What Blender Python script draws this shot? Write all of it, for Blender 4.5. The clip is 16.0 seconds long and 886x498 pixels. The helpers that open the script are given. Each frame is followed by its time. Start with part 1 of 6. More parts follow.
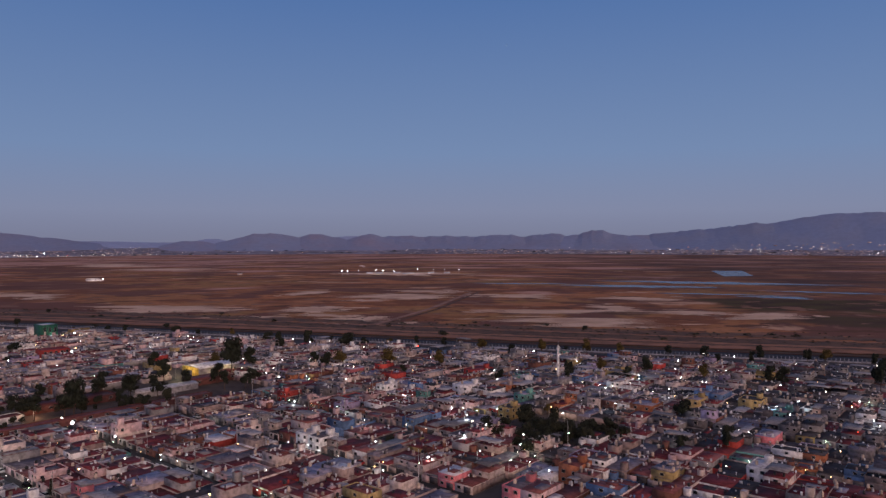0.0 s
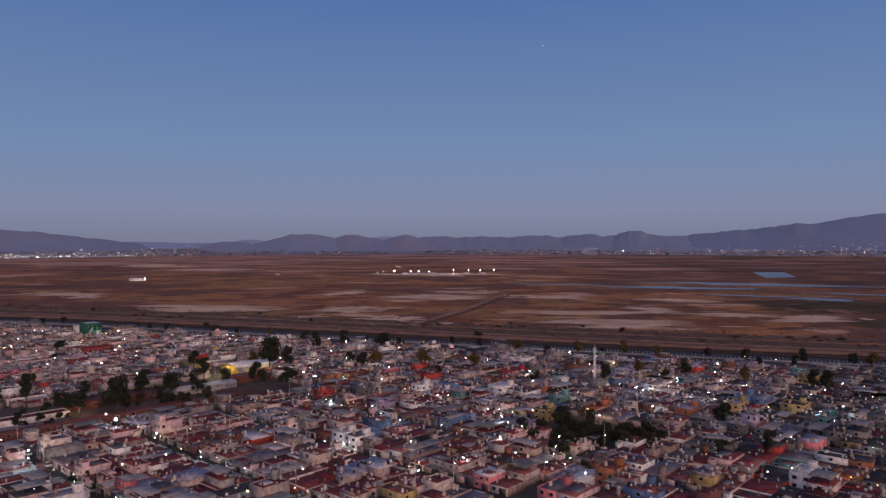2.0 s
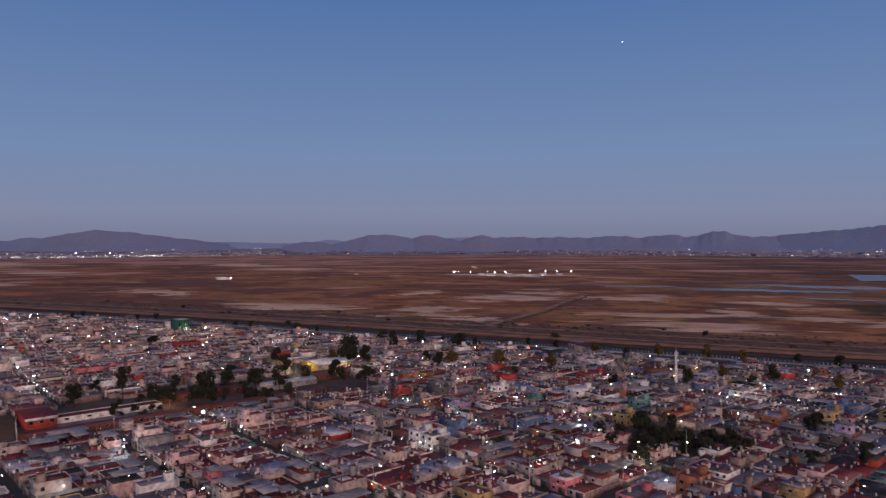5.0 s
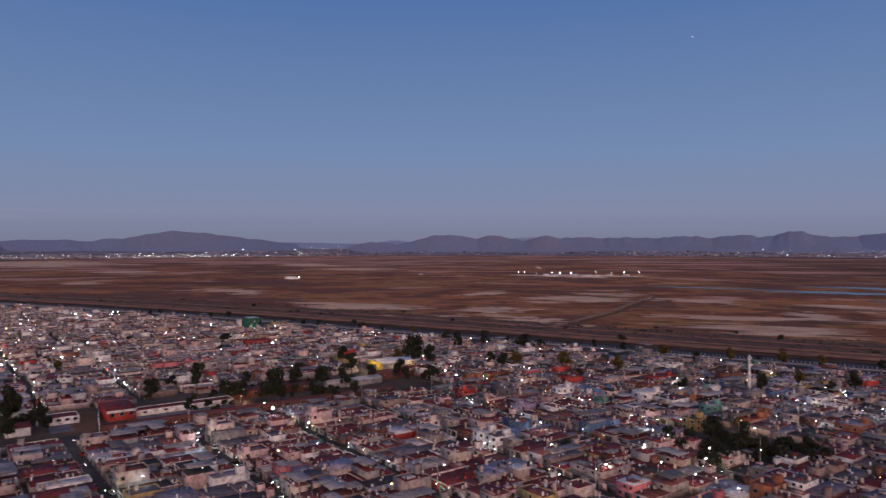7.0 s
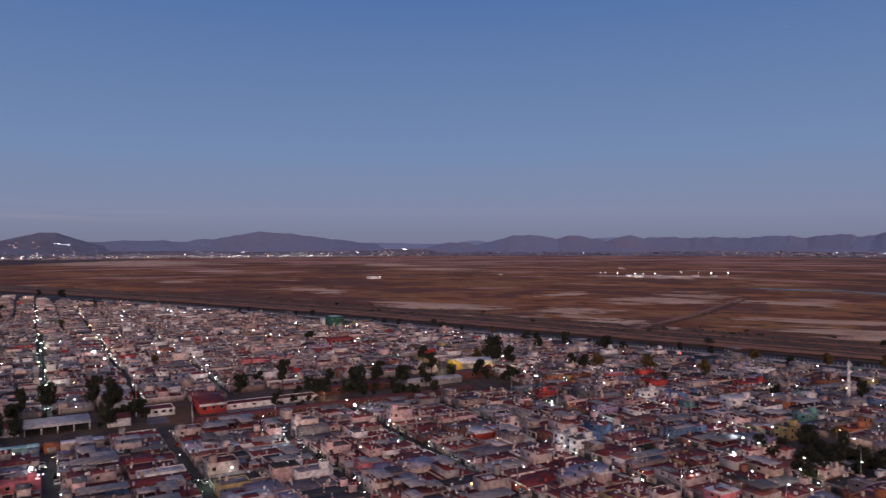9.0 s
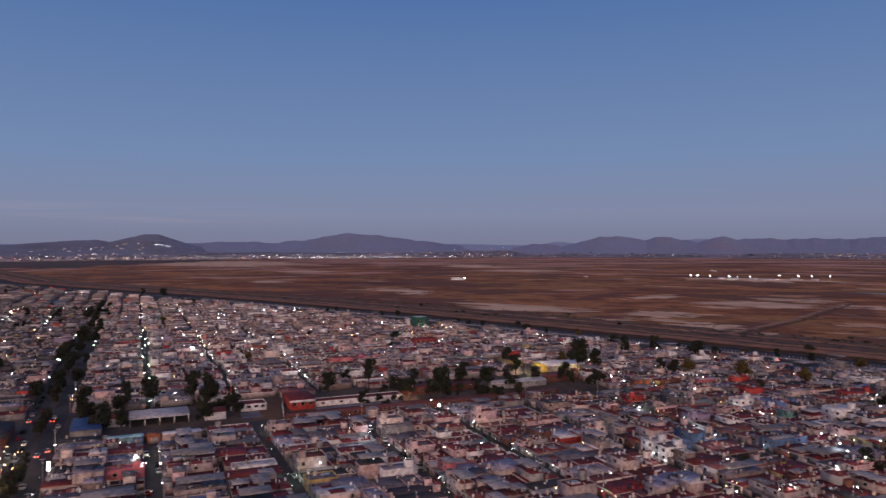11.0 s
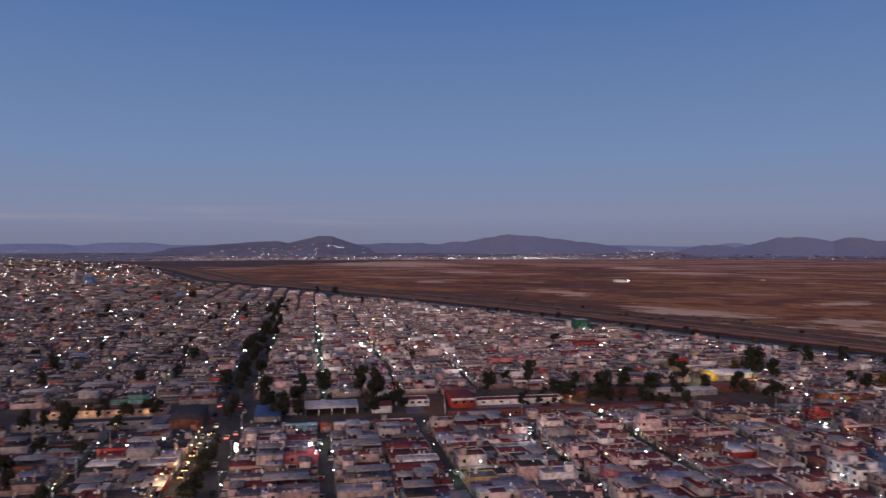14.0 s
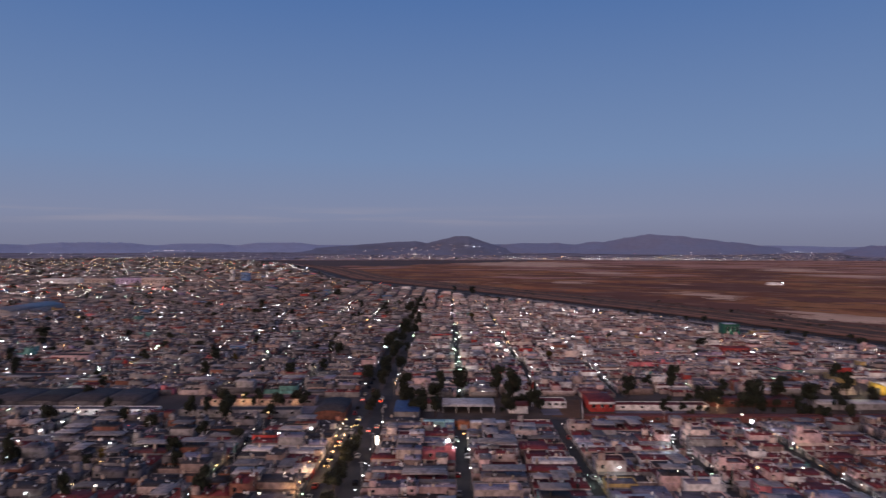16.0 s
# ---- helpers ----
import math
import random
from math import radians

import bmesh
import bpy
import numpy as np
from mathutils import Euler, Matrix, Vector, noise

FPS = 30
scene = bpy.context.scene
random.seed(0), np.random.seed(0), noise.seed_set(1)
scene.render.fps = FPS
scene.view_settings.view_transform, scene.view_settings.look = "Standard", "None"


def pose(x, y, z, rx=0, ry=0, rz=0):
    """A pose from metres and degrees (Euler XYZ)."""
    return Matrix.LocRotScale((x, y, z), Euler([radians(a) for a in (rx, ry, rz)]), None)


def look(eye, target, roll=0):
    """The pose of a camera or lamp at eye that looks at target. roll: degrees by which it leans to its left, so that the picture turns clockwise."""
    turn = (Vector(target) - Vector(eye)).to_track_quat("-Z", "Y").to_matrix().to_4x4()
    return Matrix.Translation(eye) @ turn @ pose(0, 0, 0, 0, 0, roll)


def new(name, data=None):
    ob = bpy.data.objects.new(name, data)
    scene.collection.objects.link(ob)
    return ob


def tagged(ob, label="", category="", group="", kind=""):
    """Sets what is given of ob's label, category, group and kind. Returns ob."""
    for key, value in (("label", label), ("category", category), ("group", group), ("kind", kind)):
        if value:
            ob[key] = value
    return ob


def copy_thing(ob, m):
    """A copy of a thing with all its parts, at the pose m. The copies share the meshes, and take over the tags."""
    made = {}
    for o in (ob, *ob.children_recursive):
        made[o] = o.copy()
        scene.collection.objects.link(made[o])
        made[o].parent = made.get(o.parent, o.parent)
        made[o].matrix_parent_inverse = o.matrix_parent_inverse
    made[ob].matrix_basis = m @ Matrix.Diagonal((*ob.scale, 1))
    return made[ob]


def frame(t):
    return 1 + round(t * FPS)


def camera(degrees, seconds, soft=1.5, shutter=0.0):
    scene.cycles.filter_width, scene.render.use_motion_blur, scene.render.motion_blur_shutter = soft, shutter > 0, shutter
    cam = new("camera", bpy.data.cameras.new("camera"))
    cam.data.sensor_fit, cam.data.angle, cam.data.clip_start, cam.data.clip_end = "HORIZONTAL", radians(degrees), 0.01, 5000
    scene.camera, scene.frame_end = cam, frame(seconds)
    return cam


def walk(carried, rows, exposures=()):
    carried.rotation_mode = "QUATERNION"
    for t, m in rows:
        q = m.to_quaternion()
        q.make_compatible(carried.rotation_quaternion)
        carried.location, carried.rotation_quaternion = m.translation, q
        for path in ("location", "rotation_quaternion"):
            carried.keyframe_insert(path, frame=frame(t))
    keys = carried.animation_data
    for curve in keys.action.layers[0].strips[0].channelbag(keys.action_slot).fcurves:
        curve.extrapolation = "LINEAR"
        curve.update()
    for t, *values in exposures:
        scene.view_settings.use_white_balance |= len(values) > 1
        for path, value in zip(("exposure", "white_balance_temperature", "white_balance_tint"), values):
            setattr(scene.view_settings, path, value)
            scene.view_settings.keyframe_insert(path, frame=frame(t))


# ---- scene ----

cam = camera(63.66, 16.0, soft=1.4, shutter=0.9)
# the drone hovers 80 m over the town and turns to its left
PATH = [
    (0.0, pose(0, 0, 80, 89.298, 0.023, 0.000)),
    (0.5, pose(0, 0, 80, 89.313, 0.041, 0.613)),
    (1.0, pose(0, 0, 80, 89.335, -0.007, 1.299)),
    (1.5, pose(0, 0, 80, 89.335, 0.031, 1.958)),
    (2.0, pose(0, 0, 80, 89.350, 0.006, 2.835)),
    (2.5, pose(0, 0, 80, 89.374, 0.015, 3.808)),
    (3.0, pose(0, 0, 80, 89.381, -0.011, 4.782)),
    (3.5, pose(0, 0, 80, 89.388, -0.025, 5.766)),
    (4.0, pose(0, 0, 80, 89.389, -0.041, 6.773)),
    (6.5, pose(0, 0, 80, 89.407, -0.053, 12.689)),
    (7.0, pose(0, 0, 80, 89.415, -0.058, 14.102)),
    (7.5, pose(0, 0, 80, 89.409, -0.082, 15.661)),
    (8.0, pose(0, 0, 80, 89.395, -0.064, 17.244)),
    (8.5, pose(0, 0, 80, 89.405, -0.042, 18.846)),
    (9.0, pose(0, 0, 80, 89.425, 0.020, 20.484)),
    (11.5, pose(0, 0, 80, 89.555, -0.030, 29.065)),
    (12.0, pose(0, 0, 80, 89.562, -0.043, 31.038)),
    (12.5, pose(0, 0, 80, 89.571, -0.054, 33.180)),
    (13.0, pose(0, 0, 80, 89.586, -0.013, 35.276)),
    (13.5, pose(0, 0, 80, 89.588, -0.042, 37.607)),
    (14.0, pose(0, 0, 80, 89.626, -0.029, 40.039)),
    (14.5, pose(0, 0, 80, 89.623, -0.019, 42.580)),
    (15.0, pose(0, 0, 80, 89.624, -0.048, 45.178)),
    (15.5, pose(0, 0, 80, 89.615, -0.044, 47.866)),
    (16.0, pose(0, 0, 80, 89.623, -0.067, 50.972)),
]
walk(cam, PATH, [(0.0, -0.07), (16.0, -0.07)])

# ---- light: clear sky after sunset, afterglow behind the first view ----
world = bpy.data.worlds.new("dusk_sky")
scene.world = world
world.use_nodes = True
wn, wl = world.node_tree.nodes, world.node_tree.links
wn.clear()
sky = wn.new("ShaderNodeTexSky")
sky.sky_type, sky.sun_disc = "NISHITA", False
sky.sun_elevation, sky.sun_rotation = radians(0.5), radians(200)
coord = wn.new("ShaderNodeTexCoord")
split = wn.new("ShaderNodeSeparateXYZ")
wl.new(coord.outputs["Generated"], split.inputs[0])
ramp = wn.new("ShaderNodeValToRGB")
wl.new(split.outputs["Z"], ramp.inputs[0])
SKY = [(0.0, (0.208, 0.222, 0.326)), (0.04, (0.230, 0.268, 0.408)), (0.12, (0.178, 0.268, 0.470)),
       (0.33, (0.083, 0.175, 0.414)), (1.0, (0.045, 0.085, 0.210))]
while len(ramp.color_ramp.elements) < len(SKY):
    ramp.color_ramp.elements.new(0.5)
for e, (p, c) in zip(ramp.color_ramp.elements, SKY):
    e.position, e.color = p, (*c, 1)
# afterglow: warm low western sky
west = wn.new("ShaderNodeVectorMath")
west.operation = "DOT_PRODUCT"
west.inputs[1].default_value = (0.42, -0.87, 0.25)
wl.new(coord.outputs["Generated"], west.inputs[0])
glow = wn.new("ShaderNodeMapRange")
glow.interpolation_type = "SMOOTHSTEP"
glow.inputs["From Min"].default_value, glow.inputs["From Max"].default_value = 0.05, 1.0
wl.new(west.outputs["Value"], glow.inputs["Value"])
warm = wn.new("ShaderNodeMix")
warm.data_type = "RGBA"
warm.inputs["B"].default_value = (0.86, 0.61, 0.56, 1)
wl.new(glow.outputs[0], warm.inputs["Factor"])
wl.new(ramp.outputs[0], warm.inputs["A"])
# a thin veil of cloud low in the north-west
stretch = wn.new("ShaderNodeMapping")
stretch.inputs["Scale"].default_value = (5, 5, 110)
wl.new(coord.outputs["Generated"], stretch.inputs["Vector"])
wisp = wn.new("ShaderNodeTexNoise")
wisp.inputs["Scale"].default_value, wisp.inputs["Detail"].default_value = 1.0, 5
wl.new(stretch.outputs[0], wisp.inputs["Vector"])
veil = wn.new("ShaderNodeMapRange")
veil.inputs["From Min"].default_value, veil.inputs["From Max"].default_value, veil.inputs["To Max"].default_value = 0.46, 0.66, 0.3
wl.new(wisp.outputs["Fac"], veil.inputs["Value"])
band = wn.new("ShaderNodeValToRGB")
for p, c in ((0.022, 0.0), (0.034, 1.0), (0.042, 0.8), (0.055, 0.0)):
    e = band.color_ramp.elements.new(p)
    e.color = (c, c, c, 1)
band.color_ramp.elements[-1].color = (0, 0, 0, 1)
wl.new(split.outputs["Z"], band.inputs[0])
side = wn.new("ShaderNodeMapRange")
side.inputs["From Min"].default_value, side.inputs["From Max"].default_value = -0.56, -0.80
wl.new(split.outputs["X"], side.inputs["Value"])
m1, m2 = wn.new("ShaderNodeMath"), wn.new("ShaderNodeMath")
m1.operation = m2.operation = "MULTIPLY"
wl.new(veil.outputs[0], m1.inputs[0])
wl.new(band.outputs[0], m1.inputs[1])
wl.new(m1.outputs[0], m2.inputs[0])
wl.new(side.outputs[0], m2.inputs[1])
clouded = wn.new("ShaderNodeMix")
clouded.data_type = "RGBA"
clouded.inputs["B"].default_value = (0.40, 0.36, 0.42, 1)
wl.new(m2.outputs[0], clouded.inputs["Factor"])
wl.new(warm.outputs["Result"], clouded.inputs["A"])
bg = wn.new("ShaderNodeBackground")
wl.new(clouded.outputs["Result"], bg.inputs["Color"])
bg.inputs["Strength"].default_value = 0.96
bg2 = wn.new("ShaderNodeBackground")
wl.new(sky.outputs[0], bg2.inputs["Color"])
bg2.inputs["Strength"].default_value = 0.01
both = wn.new("ShaderNodeAddShader")
wl.new(bg.outputs[0], both.inputs[0])
wl.new(bg2.outputs[0], both.inputs[1])
out = wn.new("ShaderNodeOutputWorld")
wl.new(both.outputs[0], out.inputs[0])

sun_data = bpy.data.lights.new("afterglow", "SUN")
sun_data.energy, sun_data.angle, sun_data.color = 0.90, radians(22), (1.0, 0.68, 0.60)
sun = new("afterglow", sun_data)
sun.matrix_world = look((0, 0, 300), (-42, 87, 279))

# ---- plan: a grid of streets; u runs along the streets, v across them ----
TURN = radians(50.6)
UX, UY = -math.sin(TURN), math.cos(TURN)
VX, VY = UY, -UX
STREET0, PITCH = 5.6, 42.45
rng = random.Random(7)


def at(u, v, z=0.0):
    return (u * UX + v * VX, u * UY + v * VY, z)


# edge of the town towards the dry lake, from the far right round to the far left
EDGE = [(2600, -300), (700, 330), (300, 455), (160, 492), (0, 541), (-190, 600), (-400, 662), (-625, 716),
        (-900, 768), (-1140, 800), (-1434, 850), (-1902, 1050), (-2603, 1310), (-3287, 1400), (-4950, 1500)]


def beyond(x, y):
    """Metres by which a place lies past the edge of the town (negative: in the town)."""
    for (x0, y0), (x1, y1) in zip(EDGE, EDGE[1:]):
        if x1 <= x <= x0:
            k = math.hypot(x1 - x0, y1 - y0)
            return ((y - y0) * (x0 - x1) + (x - x0) * (y1 - y0)) / k
    return -999.0


# ---- materials ----
def mat(name, color, rough=0.85, spread=0.25, scale=0.6, fine=6.0, metal=0.0, bump=0.15, tint=None, each=0.3, emit=None):
    m = bpy.data.materials.new(name)
    m.use_nodes = True
    n, l = m.node_tree.nodes, m.node_tree.links
    b = n["Principled BSDF"]
    b.inputs["Roughness"].default_value, b.inputs["Metallic"].default_value = rough, metal
    b.inputs["Specular IOR Level"].default_value = 0.25
    if emit:
        b.inputs["Base Color"].default_value = (*color, 1)
        b.inputs["Emission Color"].default_value = (*color, 1)
        b.inputs["Emission Strength"].default_value = emit
        return m
    geo = n.new("ShaderNodeNewGeometry")
    big, small = n.new("ShaderNodeTexNoise"), n.new("ShaderNodeTexNoise")
    big.inputs["Scale"].default_value, small.inputs["Scale"].default_value = scale, fine
    big.inputs["Detail"].default_value, small.inputs["Detail"].default_value = 4, 3
    l.new(geo.outputs["Position"], big.inputs["Vector"])
    l.new(geo.outputs["Position"], small.inputs["Vector"])
    mix = n.new("ShaderNodeMix")
    mix.data_type = "RGBA"
    mix.inputs["A"].default_value = (*color, 1)
    mix.inputs["B"].default_value = (*(tint or tuple(c * 0.52 for c in color)), 1)
    reach = n.new("ShaderNodeMapRange")
    reach.inputs["From Min"].default_value, reach.inputs["From Max"].default_value = 0.42, 0.68
    l.new(big.outputs["Fac"], reach.inputs["Value"])
    l.new(reach.outputs[0], mix.inputs["Factor"])
    info = n.new("ShaderNodeObjectInfo")
    total = n.new("ShaderNodeMath")
    total.operation = "ADD"
    l.new(info.outputs["Random"], total.inputs[0])
    l.new(geo.outputs["Random Per Island"], total.inputs[1])
    frac = n.new("ShaderNodeMath")
    frac.operation = "FRACT"
    l.new(total.outputs[0], frac.inputs[0])
    vary = n.new("ShaderNodeMapRange")
    vary.inputs["To Min"].default_value, vary.inputs["To Max"].default_value = 1 - each, 1 + each
    l.new(frac.outputs[0], vary.inputs["Value"])
    grain = n.new("ShaderNodeMapRange")
    grain.inputs["To Min"].default_value, grain.inputs["To Max"].default_value = 1 - spread, 1 + spread
    l.new(small.outputs["Fac"], grain.inputs["Value"])
    value = n.new("ShaderNodeMath")
    value.operation = "MULTIPLY"
    l.new(vary.outputs[0], value.inputs[0])
    l.new(grain.outputs[0], value.inputs[1])
    tone = n.new("ShaderNodeVectorMath")
    tone.operation = "SCALE"
    l.new(mix.outputs["Result"], tone.inputs[0])
    l.new(value.outputs[0], tone.inputs["Scale"])
    l.new(tone.outputs[0], b.inputs["Base Color"])
    if bump:
        bn = n.new("ShaderNodeBump")
        bn.inputs["Strength"].default_value, bn.inputs["Distance"].default_value = bump, 0.05
        l.new(small.outputs["Fac"], bn.inputs["Height"])
        l.new(bn.outputs[0], b.inputs["Normal"])
    return m


# the last wall is concrete kept extra dark to dim the outer districts
WALLS = [mat("bare_render", (0.42, 0.335, 0.32)), mat("cream_paint", (0.60, 0.485, 0.44)), mat("pink_paint", (0.58, 0.405, 0.40)),
         mat("grey_block", (0.30, 0.28, 0.28)), mat("white_paint", (0.80, 0.77, 0.76), each=0.1), mat("tan_plaster", (0.34, 0.25, 0.225)),
         mat("orange_paint", (0.40, 0.15, 0.08)), mat("yellow_paint", (0.44, 0.32, 0.14)), mat("teal_paint", (0.14, 0.32, 0.29)),
         mat("red_paint", (0.45, 0.065, 0.055)), mat("blue_paint", (0.12, 0.20, 0.36)), mat("rose_paint", (0.60, 0.19, 0.21)),
         mat("lilac_paint", (0.36, 0.29, 0.42)), mat("brick_wall", (0.21, 0.09, 0.065)), mat("weathered_dim_concrete", (0.165, 0.150, 0.160))]
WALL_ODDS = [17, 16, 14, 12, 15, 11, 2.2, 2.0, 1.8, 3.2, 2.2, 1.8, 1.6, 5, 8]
ROOFS = [mat("grey_roof", (0.165, 0.148, 0.178)), mat("red_roof_coating", (0.19, 0.040, 0.048)), mat("dark_roof", (0.055, 0.050, 0.058)),
         mat("pale_roof", (0.58, 0.55, 0.58)), mat("faded_red_roof", (0.24, 0.085, 0.082)), mat("lavender_roof", (0.300, 0.270, 0.345)), mat("coral_roof", (0.56, 0.17, 0.18))]
ROOF_ODDS = [19, 23, 19, 8, 9, 24, 0]
GLASS = mat("window_glass", (0.02, 0.022, 0.028), rough=0.12, bump=0, each=0.1)
FRAME = mat("window_frame_paint", (0.5, 0.48, 0.46), rough=0.5, bump=0)
GATE = mat("metal_gate_paint", (0.10, 0.09, 0.10), rough=0.5, each=0.6)
TANK = mat("beige_tank_plastic", (0.50, 0.40, 0.32), rough=0.5, bump=0, each=0.4)
TANK_DARK = mat("black_tank_plastic", (0.03, 0.03, 0.032), rough=0.4, bump=0)
DISH = mat("dish_white", (0.75, 0.75, 0.76), rough=0.4, bump=0)
SHEET = mat("corrugated_sheet", (0.30, 0.27, 0.27), rough=0.65, each=0.5)
CONCRETE = mat("concrete", (0.33, 0.31, 0.30))
ASPHALT = mat("asphalt", (0.055, 0.053, 0.056), scale=0.08)
STEEL = mat("galvanised_steel", (0.55, 0.55, 0.56), rough=0.45, metal=0.5, bump=0)
WHITE_STEEL = mat("white_mast_paint", (0.8, 0.78, 0.78), rough=0.5, bump=0)
BARK = mat("bark", (0.09, 0.06, 0.045), fine=12)
LEAF = mat("dark_leaves", (0.022, 0.027, 0.016), rough=0.7, scale=0.3, each=0.45, bump=0)
LEAF_OLIVE = mat("olive_leaves", (0.10, 0.072, 0.020), rough=0.7, scale=0.3, each=0.45, bump=0)
LEAF_DUSTY = mat("dusty_leaves", (0.032, 0.034, 0.019), rough=0.7, scale=0.3, each=0.45, bump=0)
EARTH = mat("town_earth", (0.075, 0.062, 0.06), scale=0.03, fine=0.5)
LAMP_WHITE = mat("lamp_white", (0.86, 0.93, 1.0), emit=19.0)
LAMP_GLARE = mat("lamp_glaring_white", (0.88, 0.95, 1.0), emit=40.0)
LAMP_WARM = mat("lamp_warm", (1.0, 0.60, 0.25), emit=9.0)
LAMP_GREEN = mat("lamp_greenish", (0.70, 1.0, 0.72), emit=12.0)
LAMP_RED = mat("lamp_red", (1.0, 0.08, 0.04), emit=9.0)
LAMP_DIM = mat("lamp_dim_white", (1.0, 0.9, 0.78), emit=6.5)
LAMPS = [LAMP_WHITE, LAMP_WARM, LAMP_GREEN, LAMP_RED, LAMP_DIM, LAMP_GLARE]
for lm in LAMPS:
    lm.cycles.emission_sampling = "NONE"


# ---- mesh helpers: everything in quads ----
CUBE_F = [(0, 3, 2, 1), (4, 5, 6, 7), (0, 1, 5, 4), (1, 2, 6, 5), (2, 3, 7, 6), (3, 0, 4, 7)]


def box(x0, x1, y0, y1, z0, z1):
    v = [(x0, y0, z0), (x1, y0, z0), (x1, y1, z0), (x0, y1, z0), (x0, y0, z1), (x1, y0, z1), (x1, y1, z1), (x0, y1, z1)]
    return v, CUBE_F


def join(*shapes):
    vs, fs = [], []
    for v, f in shapes:
        k = len(vs)
        vs += v
        fs += [tuple(i + k for i in q) for q in f]
    return vs, fs


def tray(x0, x1, y0, y1, z0, z1, lip=0.45, thick=0.16):
    """Walls with a parapet round a sunk top; the roof slab is a shape of its own."""
    t = thick
    o = [(x0, y0), (x1, y0), (x1, y1), (x0, y1)]
    i = [(x0 + t, y0 + t), (x1 - t, y0 + t), (x1 - t, y1 - t), (x0 + t, y1 - t)]
    v = [(*p, z0) for p in o] + [(*p, z1) for p in o] + [(*p, z1) for p in i] + [(*p, z1 - lip) for p in i]
    f = []
    for a in range(4):
        b = (a + 1) % 4
        f += [(a, b, 4 + b, 4 + a), (4 + a, 4 + b, 8 + b, 8 + a), (8 + a, 8 + b, 12 + b, 12 + a)]
    return v, f


def slab(x0, x1, y0, y1, z, thick=0.16, drop=0.45):
    return box(x0 + thick - 0.01, x1 - thick + 0.01, y0 + thick - 0.01, y1 - thick + 0.01, z - drop - 0.12, z - drop + 0.004)


def drum(x, y, z, r, h, sides=8, top=0.35):
    rings = [(r, 0), (r, h * 0.75), (r * 0.72, h * 0.93), (r * top, h)]
    v, f = [], []
    for rr, zz in rings:
        v += [(x + rr * math.cos(2 * math.pi * k / sides), y + rr * math.sin(2 * math.pi * k / sides), z + zz) for k in range(sides)]
    for a in range(len(rings) - 1):
        for k in range(sides):
            b = (k + 1) % sides
            f.append((a * sides + k, a * sides + b, (a + 1) * sides + b, (a + 1) * sides + k))
    q = (len(rings) - 1) * sides
    f += [(q, q + 1, q + 2, q + 3), (q, q + 3, q + 4, q + 7), (q + 4, q + 5, q + 6, q + 7)] if sides == 8 else []
    return v, f


def tube(p, q, r0, r1, sides=6):
    p, q = Vector(p), Vector(q)
    d = (q - p).normalized()
    a = d.orthogonal().normalized()
    b = d.cross(a)
    v = []
    for c, r in ((p, r0), (q, r1)):
        v += [tuple(c + r * (math.cos(2 * math.pi * k / sides) * a + math.sin(2 * math.pi * k / sides) * b)) for k in range(sides)]
    f = [(k, (k + 1) % sides, sides + (k + 1) % sides, sides + k) for k in range(sides)]
    return v, f


def ball(x, y, z, r):
    """A small rounded lamp: an eight-sided drum with bevelled ends."""
    v, f = [], []
    for rr, zz in ((0.4, -1), (0.9, -0.5), (0.9, 0.5), (0.4, 1)):
        v += [(x + r * rr * math.cos(k * math.pi / 3), y + r * rr * math.sin(k * math.pi / 3), z + r * zz) for k in range(6)]
    for a in range(3):
        f += [(a * 6 + k, a * 6 + (k + 1) % 6, a * 6 + 6 + (k + 1) % 6, a * 6 + 6 + k) for k in range(6)]
    f += [(0, 3, 2, 1), (0, 5, 4, 3), (18, 19, 20, 21), (18, 21, 22, 23)]
    return v, f


def mesh_of(name, shape, materials, index=None, smooth=False):
    me = bpy.data.meshes.new(name)
    v, f = shape
    v, f = np.asarray(v, np.float32), np.asarray(f, np.int32)
    me.vertices.add(len(v))
    me.vertices.foreach_set("co", v.ravel())
    me.loops.add(f.size)
    me.loops.foreach_set("vertex_index", f.ravel())
    me.polygons.add(len(f))
    me.polygons.foreach_set("loop_start", np.arange(len(f), dtype=np.int32) * 4)
    for m in materials:
        me.materials.append(m)
    if index is not None:
        me.polygons.foreach_set("material_index", np.asarray(index, np.int32))
    if smooth:
        me.polygons.foreach_set("use_smooth", np.ones(len(f), bool))
    me.update(calc_edges=True)
    me.validate()
    return me


def part(name, shape, material, parent, label="", where=None):
    ob = new(name, mesh_of(name, shape, [material]))
    ob.parent = parent
    if where is not None:
        ob.matrix_basis = where
    return tagged(ob, label)


def thing(name, label, category, group="", where=None):
    ob = new(name)
    ob.empty_display_size = 0.5
    if where is not None:
        ob.matrix_basis = where
    return tagged(ob, label, category, group)


def flat(name, shape, material, label, category):
    return tagged(new(name, mesh_of(name, shape, [material])), label, category, "", "structure")


class Batch:
    """Joins many copies of templates into one mesh."""
    def __init__(self, materials):
        self.materials, self.v, self.f, self.i, self.n = materials, [], [], [], 0

    def add(self, v, f, index, m=None):
        v = np.asarray(v, np.float32)
        if m is not None:
            m = np.array(m, np.float32)
            v = v @ m[:3, :3].T + m[:3, 3]
        f = np.asarray(f, np.int32)
        self.v.append(v)
        self.f.append(f + self.n)
        self.i.append(np.broadcast_to(np.asarray(index, np.int32), (len(f),)))
        self.n += len(v)

    def build(self, name, label, category):
        if not self.v:
            return None
        shape = np.concatenate(self.v), np.concatenate(self.f)
        ob = new(name, mesh_of(name, shape, self.materials, np.concatenate(self.i)))
        return tagged(ob, label, category, "", "stuff")


